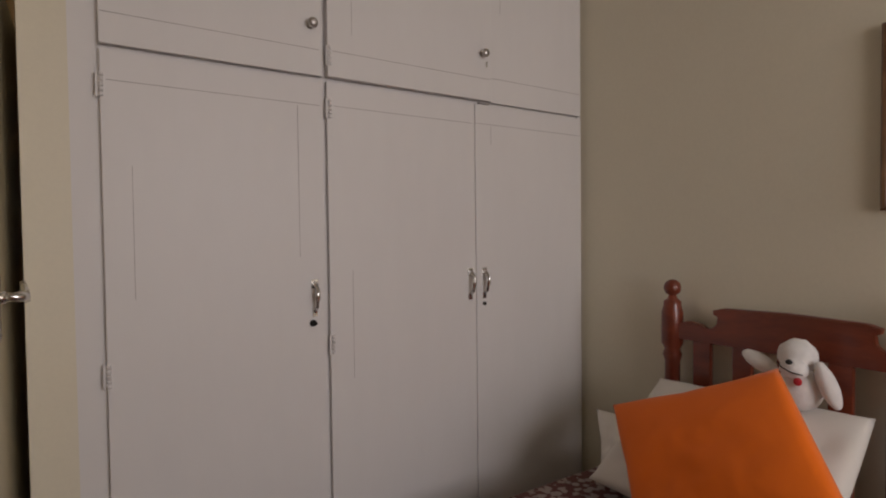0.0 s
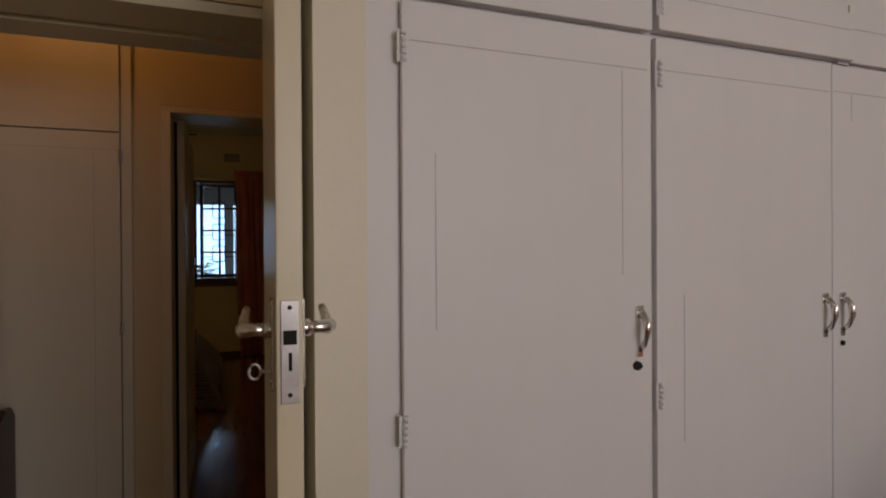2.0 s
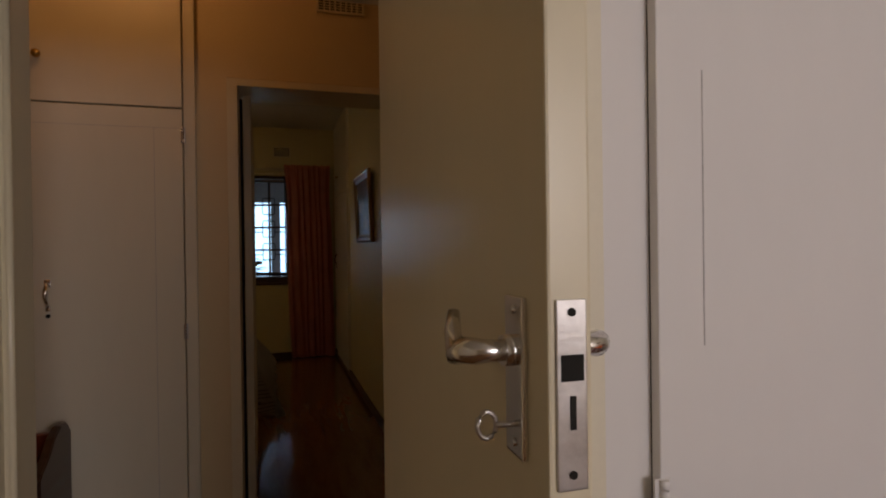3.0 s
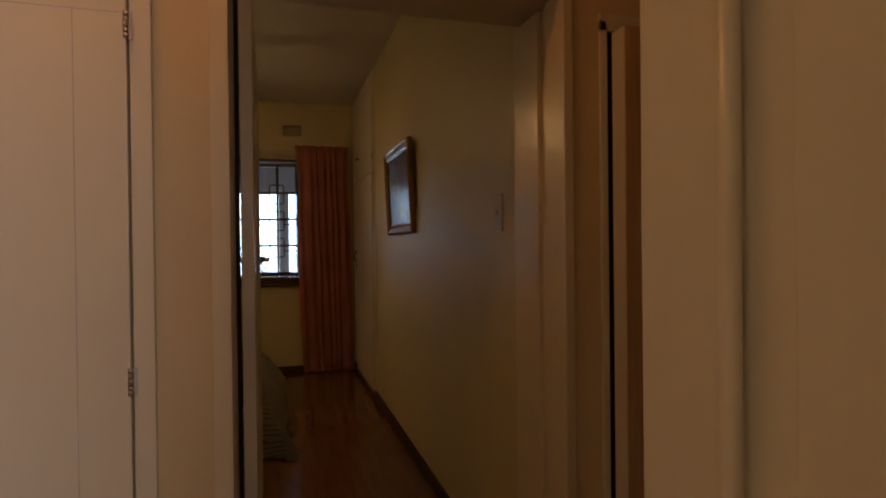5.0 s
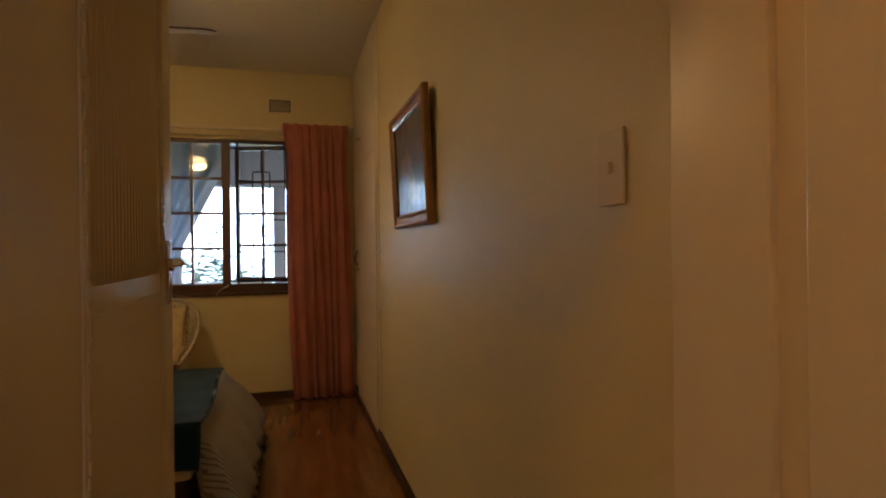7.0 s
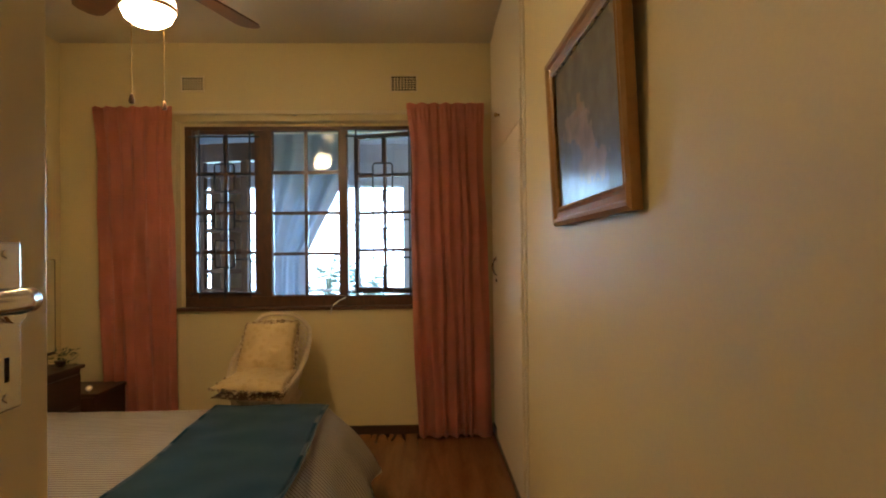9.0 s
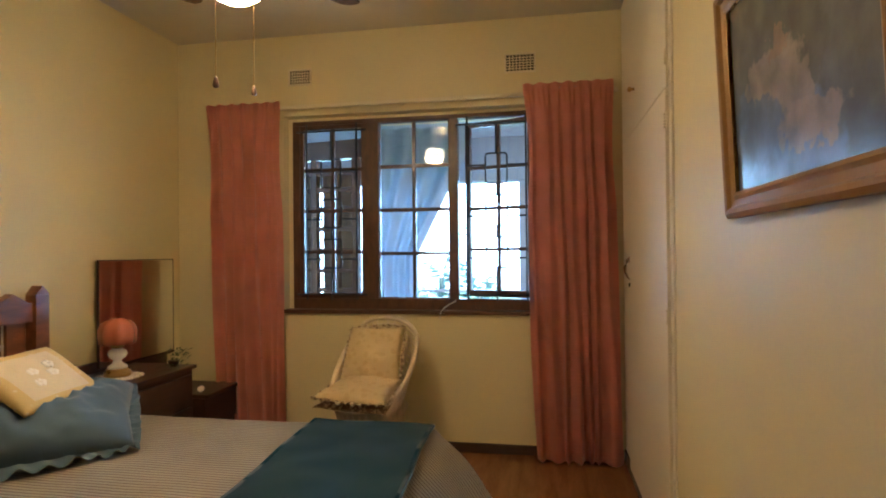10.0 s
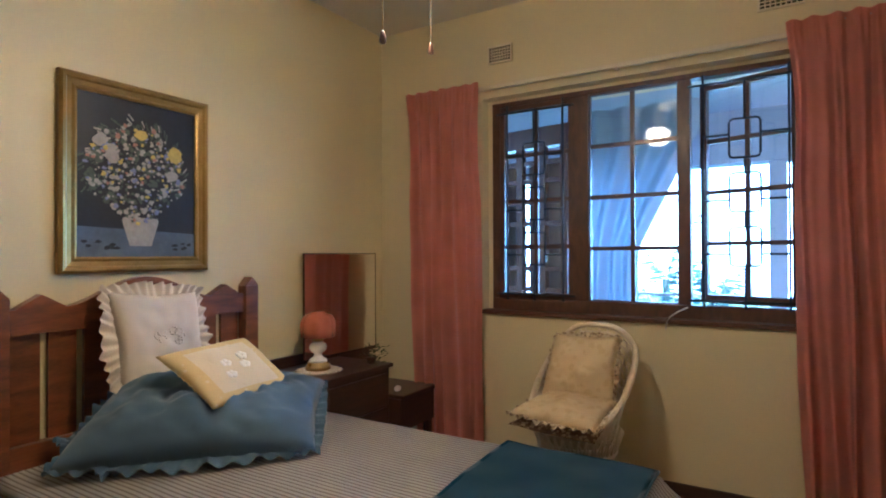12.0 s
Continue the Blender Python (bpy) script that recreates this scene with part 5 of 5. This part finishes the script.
small = thing("yellow_cushion", (-2.0, 6.5, 0.8), "small yellow embroidered cushion lying on the blue pillow", "cushion")
yc4 = [(-1.872, 6.375, 0.748), (-1.880, 6.735, 0.756), (-2.075, 6.66, 0.94), (-2.07, 6.29, 0.922)]
part("cover", pillow(bmesh.new(), yc4, 0.12, 32, pinch=0.3, crease=0.008, ruffle=0.012, rn=120, flat=0.2), M["yellow"], small)
small_cover = small.children[0]
small_cover.data.materials.append(M["yellow_field"])
for i in range(32):
    for j in range(32):
        if 5 <= i <= 26 and 4 <= j <= 27:
            small_cover.data.polygons[i * 32 + j].material_index = 1
a, b, c, d = (Vector(p) for p in yc4)
nm = (b - a).cross(d - a).normalized()


def field(u, v):
    uu, vv = 0.2 + 0.66 * u, 0.16 + 0.68 * v
    e = (1 - (2 * uu - 1) ** 2) * (1 - (2 * vv - 1) ** 2)
    return a * (1 - uu) * (1 - vv) + b * uu * (1 - vv) + c * uu * vv + d * (1 - uu) * vv + nm * (0.055 * e ** 0.42 + 0.005) - Vector((0, 0, 0.02 * e))


flowers = bmesh.new()
for uu, vv in ((0.28, 0.35), (0.35, 0.62), (0.62, 0.5), (0.7, 0.72)):
    for k in range(5):
        t = 2 * math.pi * k / 5
        q = field(uu + 0.055 * math.cos(t), vv + 0.055 * math.sin(t))
        blob(flowers, q - nm * 0.001, (0.011, 0.011, 0.004), 2, turn=nm.to_track_quat("Z", "X").to_matrix())
tagged(part("stitched_flower", flowers, M["white_cotton"], small, "white stitched flowers"), kind="stuff")

# ---- second bedroom: flower painting ----
fpic, cv, px = framed("flower_painting", R2L, 1, 6.165, 6.772, 1.205, 1.958, 0.062, 0.032, M["gilt"], M["paint_dark"], "gilt-framed dark painting of a flower bouquet in a pot", "painting")
table = bmesh.new()
prism(table, [(6.217, 1.257), (6.720, 1.257), (6.720, 1.365), (6.217, 1.385)], "x", px + 0.0002, px + 0.001)
part("painted_table", table, M["paint_blue"], cv)
pot = bmesh.new()
prism(pot, [(6.425, 1.31), (6.515, 1.31), (6.545, 1.41), (6.54, 1.425), (6.40, 1.425), (6.395, 1.41)], "x", px + 0.0012, px + 0.002)
part("painted_pot", pot, M["paint_white"], cv)
random.seed(11)
groups = {"paint_green": 220, "paint_white": 210, "paint_lilac": 60, "paint_pink": 22, "paint_yellow": 30}
for i, (mat, count) in enumerate(groups.items()):
    bm = bmesh.new()
    for k in range(count):
        t, r = random.uniform(0, 2 * math.pi), math.sqrt(random.random())
        yy, zz = 6.455 + 0.20 * r * math.cos(t), 1.60 + 0.20 * r * math.sin(t)
        if zz < 1.52:
            yy = 6.465 + (yy - 6.465) * (0.45 + 0.55 * (zz - 1.40) / 0.12)
        s = random.uniform(0.003, 0.0105) * (1.2 if mat == "paint_green" else 1)
        daub(bm, px + 0.0013 + 0.0009 * i + random.uniform(0, 0.0008), 1, yy, max(1.40, zz), s, s * random.uniform(0.7, 1.2), 7, 0.35)
    if mat == "paint_yellow":
        daub(bm, px + 0.006, 1, 6.615, 1.70, 0.032, 0.036, 14, 0.12)
        daub(bm, px + 0.006, 1, 6.47, 1.765, 0.030, 0.022, 14, 0.2)
    if mat == "paint_white":
        for yy, zz in ((6.35, 1.69), (6.31, 1.72), (6.36, 1.655), (6.60, 1.61)):
            daub(bm, px + 0.0055, 1, yy, zz, 0.026, 0.022, 12, 0.3)
    tagged(part("painted_bloom", bm, M[mat], cv), kind="stuff")
sprays = {"paint_green": bmesh.new(), "paint_white": bmesh.new()}
for k in range(90):
    t = random.uniform(-0.35, math.pi + 0.35)
    r = random.uniform(0.165, 0.225)
    bm = sprays["paint_white" if k % 3 == 0 else "paint_green"]
    for q in range(4):
        rr = r + q * 0.006
        daub(bm, px + 0.0014 + 0.0006 * (k % 3), 1, 6.455 + rr * math.cos(t + 0.02 * q) * 0.95, 1.60 + rr * math.sin(t + 0.02 * q), 0.0035, 0.0045, 6, 0.4)
for mat, bm in sprays.items():
    tagged(part("painted_spray", bm, M[mat], cv), kind="stuff")
marks = bmesh.new()
for k in range(16):
    daub(marks, px + 0.0012, 1, random.uniform(6.25, 6.40) if k < 9 else random.uniform(6.61, 6.69), random.uniform(1.29, 1.33), 0.012, 0.006, 8, 0.3)
tagged(part("painted_petal", marks, M["paint_dark"], cv), kind="stuff")

# ---- second bedroom: dressing table with mirror ----
dr = thing("dressing_table", (-2.27, 7.55, 0), "dark wooden dressing table with a tall pedestal and mirror", "dressing table")
part("pedestal", block(-2.475, -2.085, 7.11, 7.615, 0.03, 0.655, bevel=0.004), M["dark_wood"], dr)
part("pedestal_top", block(-2.478, -2.065, 7.09, 7.63, 0.656, 0.678, bevel=0.006), M["dark_wood"], dr)
for k in range(3):
    z = 0.09 + k * 0.185
    part("drawer", block(-2.084, -2.068, 7.135, 7.59, z, z + 0.17, bevel=0.004), M["dark_wood"], dr)
part("low_section", block(-2.475, -2.02, 7.632, 7.965, 0.30, 0.478, bevel=0.004), M["dark_wood"], dr)
part("low_top", block(-2.478, -2.0, 7.632, 7.97, 0.479, 0.50, bevel=0.006), M["dark_wood"], dr)
for x in (-2.45, -2.05):
    part("leg", block(x - 0.02, x + 0.02, 7.92, 7.96, 0, 0.30, bevel=0.003), M["dark_wood"], dr)
part("plinth", block(-2.46, -2.10, 7.13, 7.60, 0.0, 0.03), M["dark_wood"], dr)
part("back_rail", block(-2.478, -2.455, 7.1, 7.965, 0.679, 0.735, bevel=0.003), M["dark_wood"], dr)
mb = part("mirror_board", block(-2.4885, -2.4785, 7.37, 7.925, 0.52, 1.275, bevel=0.002), M["dark_wood"], dr)
part("mirror", block(-2.452, -2.446, 7.342, 7.942, 0.70, 1.274, bevel=0.0015), M["mirror"], dr, "plain mirror glass")
part("mirror_edge", boxes((-2.453, -2.4445, 7.337, 7.947, 1.2745, 1.2795), (-2.453, -2.4445, 7.9425, 7.947, 0.70, 1.274), (-2.453, -2.4445, 7.337, 7.3415, 0.70, 1.274)), M["dark_wood"], dr, "thin dark edge strip")
for y in (7.41, 7.86):
    part("mirror_clip", block(-2.4785, -2.4525, y - 0.01, y + 0.01, 0.74, 1.24), M["dark_wood"], dr)

lampt = thing("oil_lamp", (-2.27, 7.265, 0.684), "small brass table lamp with a salmon glass tulip shade", "table lamp")
L0 = (-2.27, 7.265, 0.686)
part("base", lathe(bmesh.new(), [(0.062, 0), (0.066, 0.008), (0.062, 0.02), (0.052, 0.034), (0.050, 0.04)], L0, 28), M["brass"], lampt)
part("font", lathe(bmesh.new(), [(0.048, 0.041), (0.044, 0.052), (0.024, 0.066), (0.020, 0.082), (0.038, 0.095), (0.046, 0.112), (0.040, 0.13), (0.022, 0.142)], L0, 28), M["milk_glass"], lampt, "white glass font")
part("collar", lathe(bmesh.new(), [(0.022, 0.1425), (0.032, 0.15), (0.032, 0.158), (0.02, 0.162)], L0, 20), M["brass"], lampt)
part("shade", lathe(bmesh.new(), [(0.070, 0.163), (0.082, 0.166), (0.086, 0.20), (0.086, 0.235), (0.076, 0.265), (0.055, 0.282), (0.032, 0.288), (0.030, 0.296)], L0, 48, wave=lambda t, z: 1 + 0.05 * math.cos(8 * t)), M["red_glass"], lampt, "salmon pink fluted glass shade")
tagged(part("doily", lathe(bmesh.new(), [(0.115, 0.679), (0.115, 0.6825), (0.10, 0.6845), (0.02, 0.6845)], (-2.265, 7.265, 0), 60, wave=lambda t, z: 1 + 0.05 * math.cos(18 * t)), M["doily"]),
       "round crocheted white doily under the lamp", "doily")
plant = thing("pot_plant", (-2.16, 7.55, 0.68), "little dry trailing plant at the edge of the dressing table", "pot plant")
part("pot", lathe(bmesh.new(), [(0.022, 0.6785), (0.028, 0.70), (0.03, 0.712), (0.026, 0.712)], (-2.16, 7.555, 0), 16), M["dark_wood"], plant)
bm = bmesh.new()
random.seed(9)
for k in range(150):
    t, r, h = random.uniform(0, 6.28), random.uniform(0.01, 0.095), random.uniform(0.70, 0.80)
    p = Vector((-2.16 + r * math.cos(t), 7.555 + r * math.sin(t) * 1.2, h - r * 0.4))
    q = Vector((math.cos(t), math.sin(t), random.uniform(-0.4, 0.6))) * 0.014
    w = Vector((-math.sin(t), math.cos(t), 0.2)) * 0.006
    vs = [bm.verts.new(p + o) for o in (-q, w, q, -w)]
    bm.faces.new(vs)
part("leaves", bm, M["pot_leaf"], plant)
tagged(part("ornament", blob(bmesh.new(), (-2.09, 7.70, 0.519), (0.018, 0.026, 0.018), 2), M["milk_glass"]), "tiny pale china ornament on the dressing table", "ornament")

# ---- second bedroom: wicker chair ----
chair = thing("wicker_chair", (-1.02, 7.65, 0), "cream painted woven wicker tub chair below the window", "chair")
CX, CY = -1.03, 7.66
ang = radians(-6)


def C(x, y, z):
    return Vector((CX + x * math.cos(ang) - y * math.sin(ang), CY + x * math.sin(ang) + y * math.cos(ang), z))


def rim_pt(t):
    """The chair's rim: t = 0 at the seat front, round by one side to the back's top and down the other."""
    s, c = math.sin(t), math.cos(t)
    back = (1 - c) / 2
    return C(0.218 * math.copysign(abs(s) ** 0.72, s), -0.22 + 0.44 * min(1, back * 1.25), 0.50 + 0.425 * back ** 1.15)


rim = [rim_pt(2 * math.pi * k / 40) for k in range(40)]
part("rim", tube(bmesh.new(), rim, 0.014, 10, closed=True), M["wicker"], chair, "bound cane rim")
shell = bmesh.new()


def seat_pt(t, k):
    """From the rim (k = 0) down into the seat (k = 1)."""
    p = rim_pt(t)
    low = C(0.15 * math.sin(t), -0.02 - 0.13 * math.cos(t), 0.42)
    q = p.lerp(low, k)
    return q + (C(0, 0.05, 0) - C(0, 0, 0)) * math.sin(math.pi * k) * max(0, -math.cos(t))


for k in range(40):
    t = 2 * math.pi * k / 40
    tube(shell, [seat_pt(t + 0.05 * math.sin(j * 1.57) * (1 if k % 2 else -1), j / 8) for j in range(9)], 0.0042, 5)
for j in range(1, 14):
    tube(shell, [seat_pt(2 * math.pi * k / 48, j / 14) for k in range(48)], 0.0042, 5, closed=True)
tagged(part("woven_shell", shell, M["wicker"], chair, "open woven cane shell"), kind="stuff")
part("seat", lathe(bmesh.new(), [(0.16, 0.41), (0.165, 0.42), (0.16, 0.43)], (CX, CY - 0.02, 0), 28), M["wicker"], chair)
skirt_bm = bmesh.new()
for k in range(36):
    t = 2 * math.pi * k / 36
    for tw in (0.35, -0.35):
        tube(skirt_bm, [Vector((CX + r * math.cos(t + tw * m_), CY - 0.02 + r * math.sin(t + tw * m_), z)) for r, z, m_ in ((0.20, 0.48, 0), (0.165, 0.38, 0.3), (0.12, 0.26, 0.7), (0.15, 0.13, 1.0), (0.20, 0.02, 1.3))], 0.0045, 5)
for r, z in ((0.168, 0.39), (0.123, 0.27), (0.20, 0.015)):
    tube(skirt_bm, [(CX + r * math.cos(t), CY - 0.02 + r * math.sin(t), z) for t in [2 * math.pi * k / 36 for k in range(36)]], 0.010, 6, closed=True)
part("pedestal", skirt_bm, M["wicker"], chair, "waisted woven cane pedestal")
bc = [C(-0.205, 0.02, 0.585), C(0.145, 0.03, 0.59), C(0.14, 0.16, 0.885), C(-0.19, 0.16, 0.87)]
back_c = thing("back_cushion", bc[0], "faded cream floral back cushion in the wicker chair", "cushion")
part("cover", pillow(bmesh.new(), bc, 0.17, 28, pinch=0.35, crease=0.035, flat=0.2), M["chair_cloth"], back_c)
a, b, c, d = bc
fr = bmesh.new()
frill(fr, lambda u, v: a * (1 - u) * (1 - v) + b * u * (1 - v) + c * u * v + d * (1 - u) * v, (b - a).cross(d - a).normalized(), (a + b + c + d) / 4, 0.03, 110)
part("frill", fr, M["frill"], back_c, "frayed floral frill")
sc = [C(-0.215, -0.27, 0.565), C(0.18, -0.25, 0.55), C(0.16, 0.06, 0.60), C(-0.17, 0.06, 0.60)]
seat_c = thing("seat_cushion", sc[0], "faded cream floral seat cushion with a frayed frill", "cushion")
part("cover", pillow(bmesh.new(), sc, 0.13, 28, pinch=0.25, crease=0.03, flat=0.3), M["chair_cloth"], seat_c)
a, b, c, d = sc
fr = bmesh.new()
frill(fr, lambda u, v: a * (1 - u) * (1 - v) + b * u * (1 - v) + c * u * v + d * (1 - u) * v, (b - a).cross(d - a).normalized(), (a + b + c + d) / 4, 0.035, 120)
part("frill", fr, M["frill"], seat_c, "frayed floral frill")
pad = [p - Vector((0, 0, 0.045)) for p in sc]
tagged(part("seat_pad", pillow(bmesh.new(), pad, 0.07, 20, pinch=0.15, crease=0.012, flat=0.6), M["pad_cloth"]), "thin brown floral seat pad under the cream cushion", "cushion")

# ---- second bedroom: ceiling fan with lit lamp ----
fan = thing("ceiling_fan", (-1.18, 6.58, 2.2), "five-bladed dark ceiling fan with a lit glass lamp and pull chains", "ceiling fan")
FX, FY = -1.105, 6.439
part("canopy", lathe(bmesh.new(), [(0.03, 2.62), (0.06, 2.65), (0.065, 2.698)], (FX, FY, 0), 24), M["bronze"], fan)
part("rod", tube(bmesh.new(), [(FX, FY, 2.50), (FX, FY, 2.63)], 0.012, 12), M["bronze"], fan)
part("motor_housing", lathe(bmesh.new(), [(0.05, 2.32), (0.10, 2.33), (0.12, 2.36), (0.125, 2.42), (0.10, 2.47), (0.04, 2.50)], (FX, FY, 0), 32), M["bronze"], fan)
for k in range(5):
    t = radians(69 + 72 * k)
    m = Matrix.Translation((FX, FY, 2.366)) @ Matrix.Rotation(t, 4, "Z") @ Matrix.Rotation(radians(10), 4, "X")
    bm = prism(bmesh.new(), [(0.18, -0.045), (0.32, -0.055), (0.55, -0.064), (0.585, -0.05), (0.60, -0.02), (0.60, 0.02), (0.585, 0.05), (0.55, 0.064), (0.32, 0.055), (0.18, 0.045)], "z", -0.004, 0.004, 0.001)
    bmesh.ops.transform(bm, matrix=m, verts=bm.verts[:])
    bl = part("blade", bm, M["fan_wood"], fan)
    bm = block(0.08, 0.25, -0.018, 0.018, -0.012, -0.005, bevel=0.001)
    bmesh.ops.transform(bm, matrix=m, verts=bm.verts[:])
    part("blade_iron", bm, M["bronze"], bl)
part("lamp_fitter", lathe(bmesh.new(), [(0.05, 2.286), (0.055, 2.30), (0.05, 2.32)], (FX, FY, 0), 24), M["bronze"], fan)
part("lamp_shade", lathe(bmesh.new(), [(0.025, 2.148), (0.055, 2.154), (0.080, 2.172), (0.092, 2.20)], (FX, FY, 0), 36), M["lamp_glow"], fan, "glowing opal glass bowl")
part("shade_band", lathe(bmesh.new(), [(0.093, 2.2005), (0.099, 2.206), (0.099, 2.214), (0.093, 2.2195)], (FX, FY, 0), 36), M["brass"], fan, "thin brass band round the bowl")
part("upper_shade", lathe(bmesh.new(), [(0.096, 2.22), (0.092, 2.24), (0.075, 2.266), (0.052, 2.2855)], (FX, FY, 0), 36), M["cover_glow"], fan, "glowing opal glass cover")
for dx, dy, z in ((-0.011, -0.099, 1.830), (0.009, 0.101, 1.859)):
    ch = part("pull_chain", tube(bmesh.new(), [(FX + dx * 0.6, FY + dy * 0.6, 2.30), (FX + dx, FY + dy, 2.27), (FX + dx, FY + dy, z + 0.03)], 0.0016, 6), M["brass"], fan, "thin brass pull chain")
    part("chain_weight", lathe(bmesh.new(), [(0.003, 0.036), (0.006, 0.03), (0.010, 0.010), (0.008, 0.002), (0.004, 0)][::-1], (FX + dx, FY + dy, z), 12), M["fan_wood"], ch)

# ---- veranda and garden beyond the window ----
structure("veranda_floor", block(-7.0, 3.0, 8.32, 11.0, -0.25, -0.10), M["veranda_floor"], "grey veranda floor outside the window", "veranda floor")
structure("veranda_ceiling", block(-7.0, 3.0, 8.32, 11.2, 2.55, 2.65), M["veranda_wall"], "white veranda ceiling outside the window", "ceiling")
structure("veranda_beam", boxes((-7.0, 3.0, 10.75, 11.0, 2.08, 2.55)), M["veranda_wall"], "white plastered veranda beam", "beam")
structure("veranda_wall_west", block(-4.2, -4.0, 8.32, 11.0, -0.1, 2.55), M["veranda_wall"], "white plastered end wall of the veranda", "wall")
vw = thing("window_2", (-2.3, 9.5, -0.1), "brown timber screen of small panes with pale blinds on the veranda", "window", kind="structure")
turn2 = Matrix.Translation((-1.72, 9.42, 0)) @ Matrix.Rotation(radians(-10), 4, "Z")


def screen_part(name, mat, *rows, label=""):
    bm = boxes(*rows)
    bmesh.ops.transform(bm, matrix=turn2, verts=bm.verts[:])
    return part(name, bm, mat, vw, label)


screen_part("top_beam", M["window_wood"], (-1.9, 0.12, -0.05, 0.05, 2.14, 2.30))
for x in (0.0, -0.2, -0.42, -0.61, -0.80, -1.2, -1.85):
    screen_part("post", M["window_wood"], (x - 0.03, x + 0.03, -0.03, 0.03, -0.1, 2.14))
for z in (0.62, 0.98, 1.15, 1.33, 1.52, 1.70, 1.87, 2.02):
    screen_part("rail", M["window_wood"], (-1.85, 0.0, -0.02, 0.02, z - 0.02, z + 0.02))
for x0, x1 in ((-0.39, -0.03), (-0.77, -0.44), (-1.17, -0.815), (-1.84, -1.21)):
    screen_part("blind", M["blind"], (x0, x1, 0.08, 0.09, -0.05, 2.05), label="pale hanging blind")
for x in (-3.9, -0.28, 2.2):
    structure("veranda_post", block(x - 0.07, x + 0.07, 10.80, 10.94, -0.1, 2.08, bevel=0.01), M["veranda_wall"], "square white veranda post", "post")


def voile(u, v):
    """A white drape tied back low: broad at the top, gathered at a waist, loose below."""
    t = 1 - v
    z = 2.50 - 2.5 * t
    left = -1.80
    right = -0.80 - 0.48 * min(1, max(0, t - 0.1) / 0.38) + 0.05 * max(0, t - 0.6)
    x = left + (right - left) * u
    y = 9.93 + 0.03 * math.sin(u * 26 + 2 * t) + 0.02 * math.sin(u * 11 + 1)
    return Vector((x, y, z))


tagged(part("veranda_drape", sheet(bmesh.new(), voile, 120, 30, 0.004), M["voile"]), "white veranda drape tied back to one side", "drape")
fence = thing("veranda_railing", (0, 10.87, -0.1), "thin pale metal veranda railing", "railing")
part("rail", boxes((-3.82, -0.36, 10.86, 10.89, 0.86, 0.89), (-0.2, 2.12, 10.86, 10.89, 0.86, 0.89), (-3.82, -0.36, 10.86, 10.89, 0.02, 0.05), (-0.2, 2.12, 10.86, 10.89, 0.02, 0.05)), M["steel"], fence)
for k in range(50):
    x = -3.8 + k * 0.12
    if abs(x + 0.28) > 0.1:
        part("baluster", block(x - 0.006, x + 0.006, 10.868, 10.882, 0.05, 0.86), M["steel"], fence)
structure("ground", block(-60, 60, 11.0, 120, -0.35, -0.12), M["lawn"], "green lawn of the garden beyond the veranda", "ground")
structure("backdrop", block(-16, 14, 24.0, 24.1, -0.12, 9.0), M["sky"], "bright hazy daylight beyond the garden", "backdrop")


def palm(name, x, y, h, n, seed, label):
    """A spiky garden shrub: a short trunk and arching fronds with narrow leaflets."""
    random.seed(seed)
    t = thing(name, (x, y, -0.12), label, "plant")
    part("trunk", tube(bmesh.new(), [(x, y, -0.12), (x + 0.03, y, h * 0.3), (x, y, h * 0.55)], [0.06, 0.05, 0.035], 8), M["leaf"], t)
    bm = bmesh.new()
    for k in range(n):
        a, lift = random.uniform(0, 6.28), random.uniform(0.25, 1.0)
        length, z0 = random.uniform(0.5, 0.95) * h * 0.6, h * random.uniform(0.15, 0.6)
        d = Vector((math.cos(a), math.sin(a), 0))
        prev = None
        for j in range(9):
            s = j / 8
            p = Vector((x, y, z0)) + d * length * s * (1.1 - 0.5 * lift) + Vector((0, 0, length * (lift * s - 0.75 * s * s * (1.2 - lift))))
            if prev is not None:
                side = d.cross(Vector((0, 0, 1)))
                for sg in (-1, 1):
                    tip = p + side * sg * 0.10 * (1 - s * 0.6) + d * 0.13 - Vector((0, 0, 0.03))
                    bm.faces.new([bm.verts.new(q) for q in (prev.lerp(p, 0.55), tip, p)])
                w = side * 0.006
                bm.faces.new([bm.verts.new(q) for q in (prev - w, prev + w, p + w, p - w)])
            prev = p
    part("fronds", bm, M["leaf"], t)
    return t


palm("garden_palm", -1.5, 12.3, 1.75, 44, 4, "feathery green palm shrub outside the veranda")
palm("garden_palm", -0.98, 12.4, 1.5, 44, 6, "low green palm shrub behind the railing")
palm("garden_palm", -2.2, 13.4, 1.6, 24, 7, "feathery green palm beside the white drape")
palm("garden_palm", -3.6, 14.5, 2.2, 26, 12, "tall green palm deep in the garden")
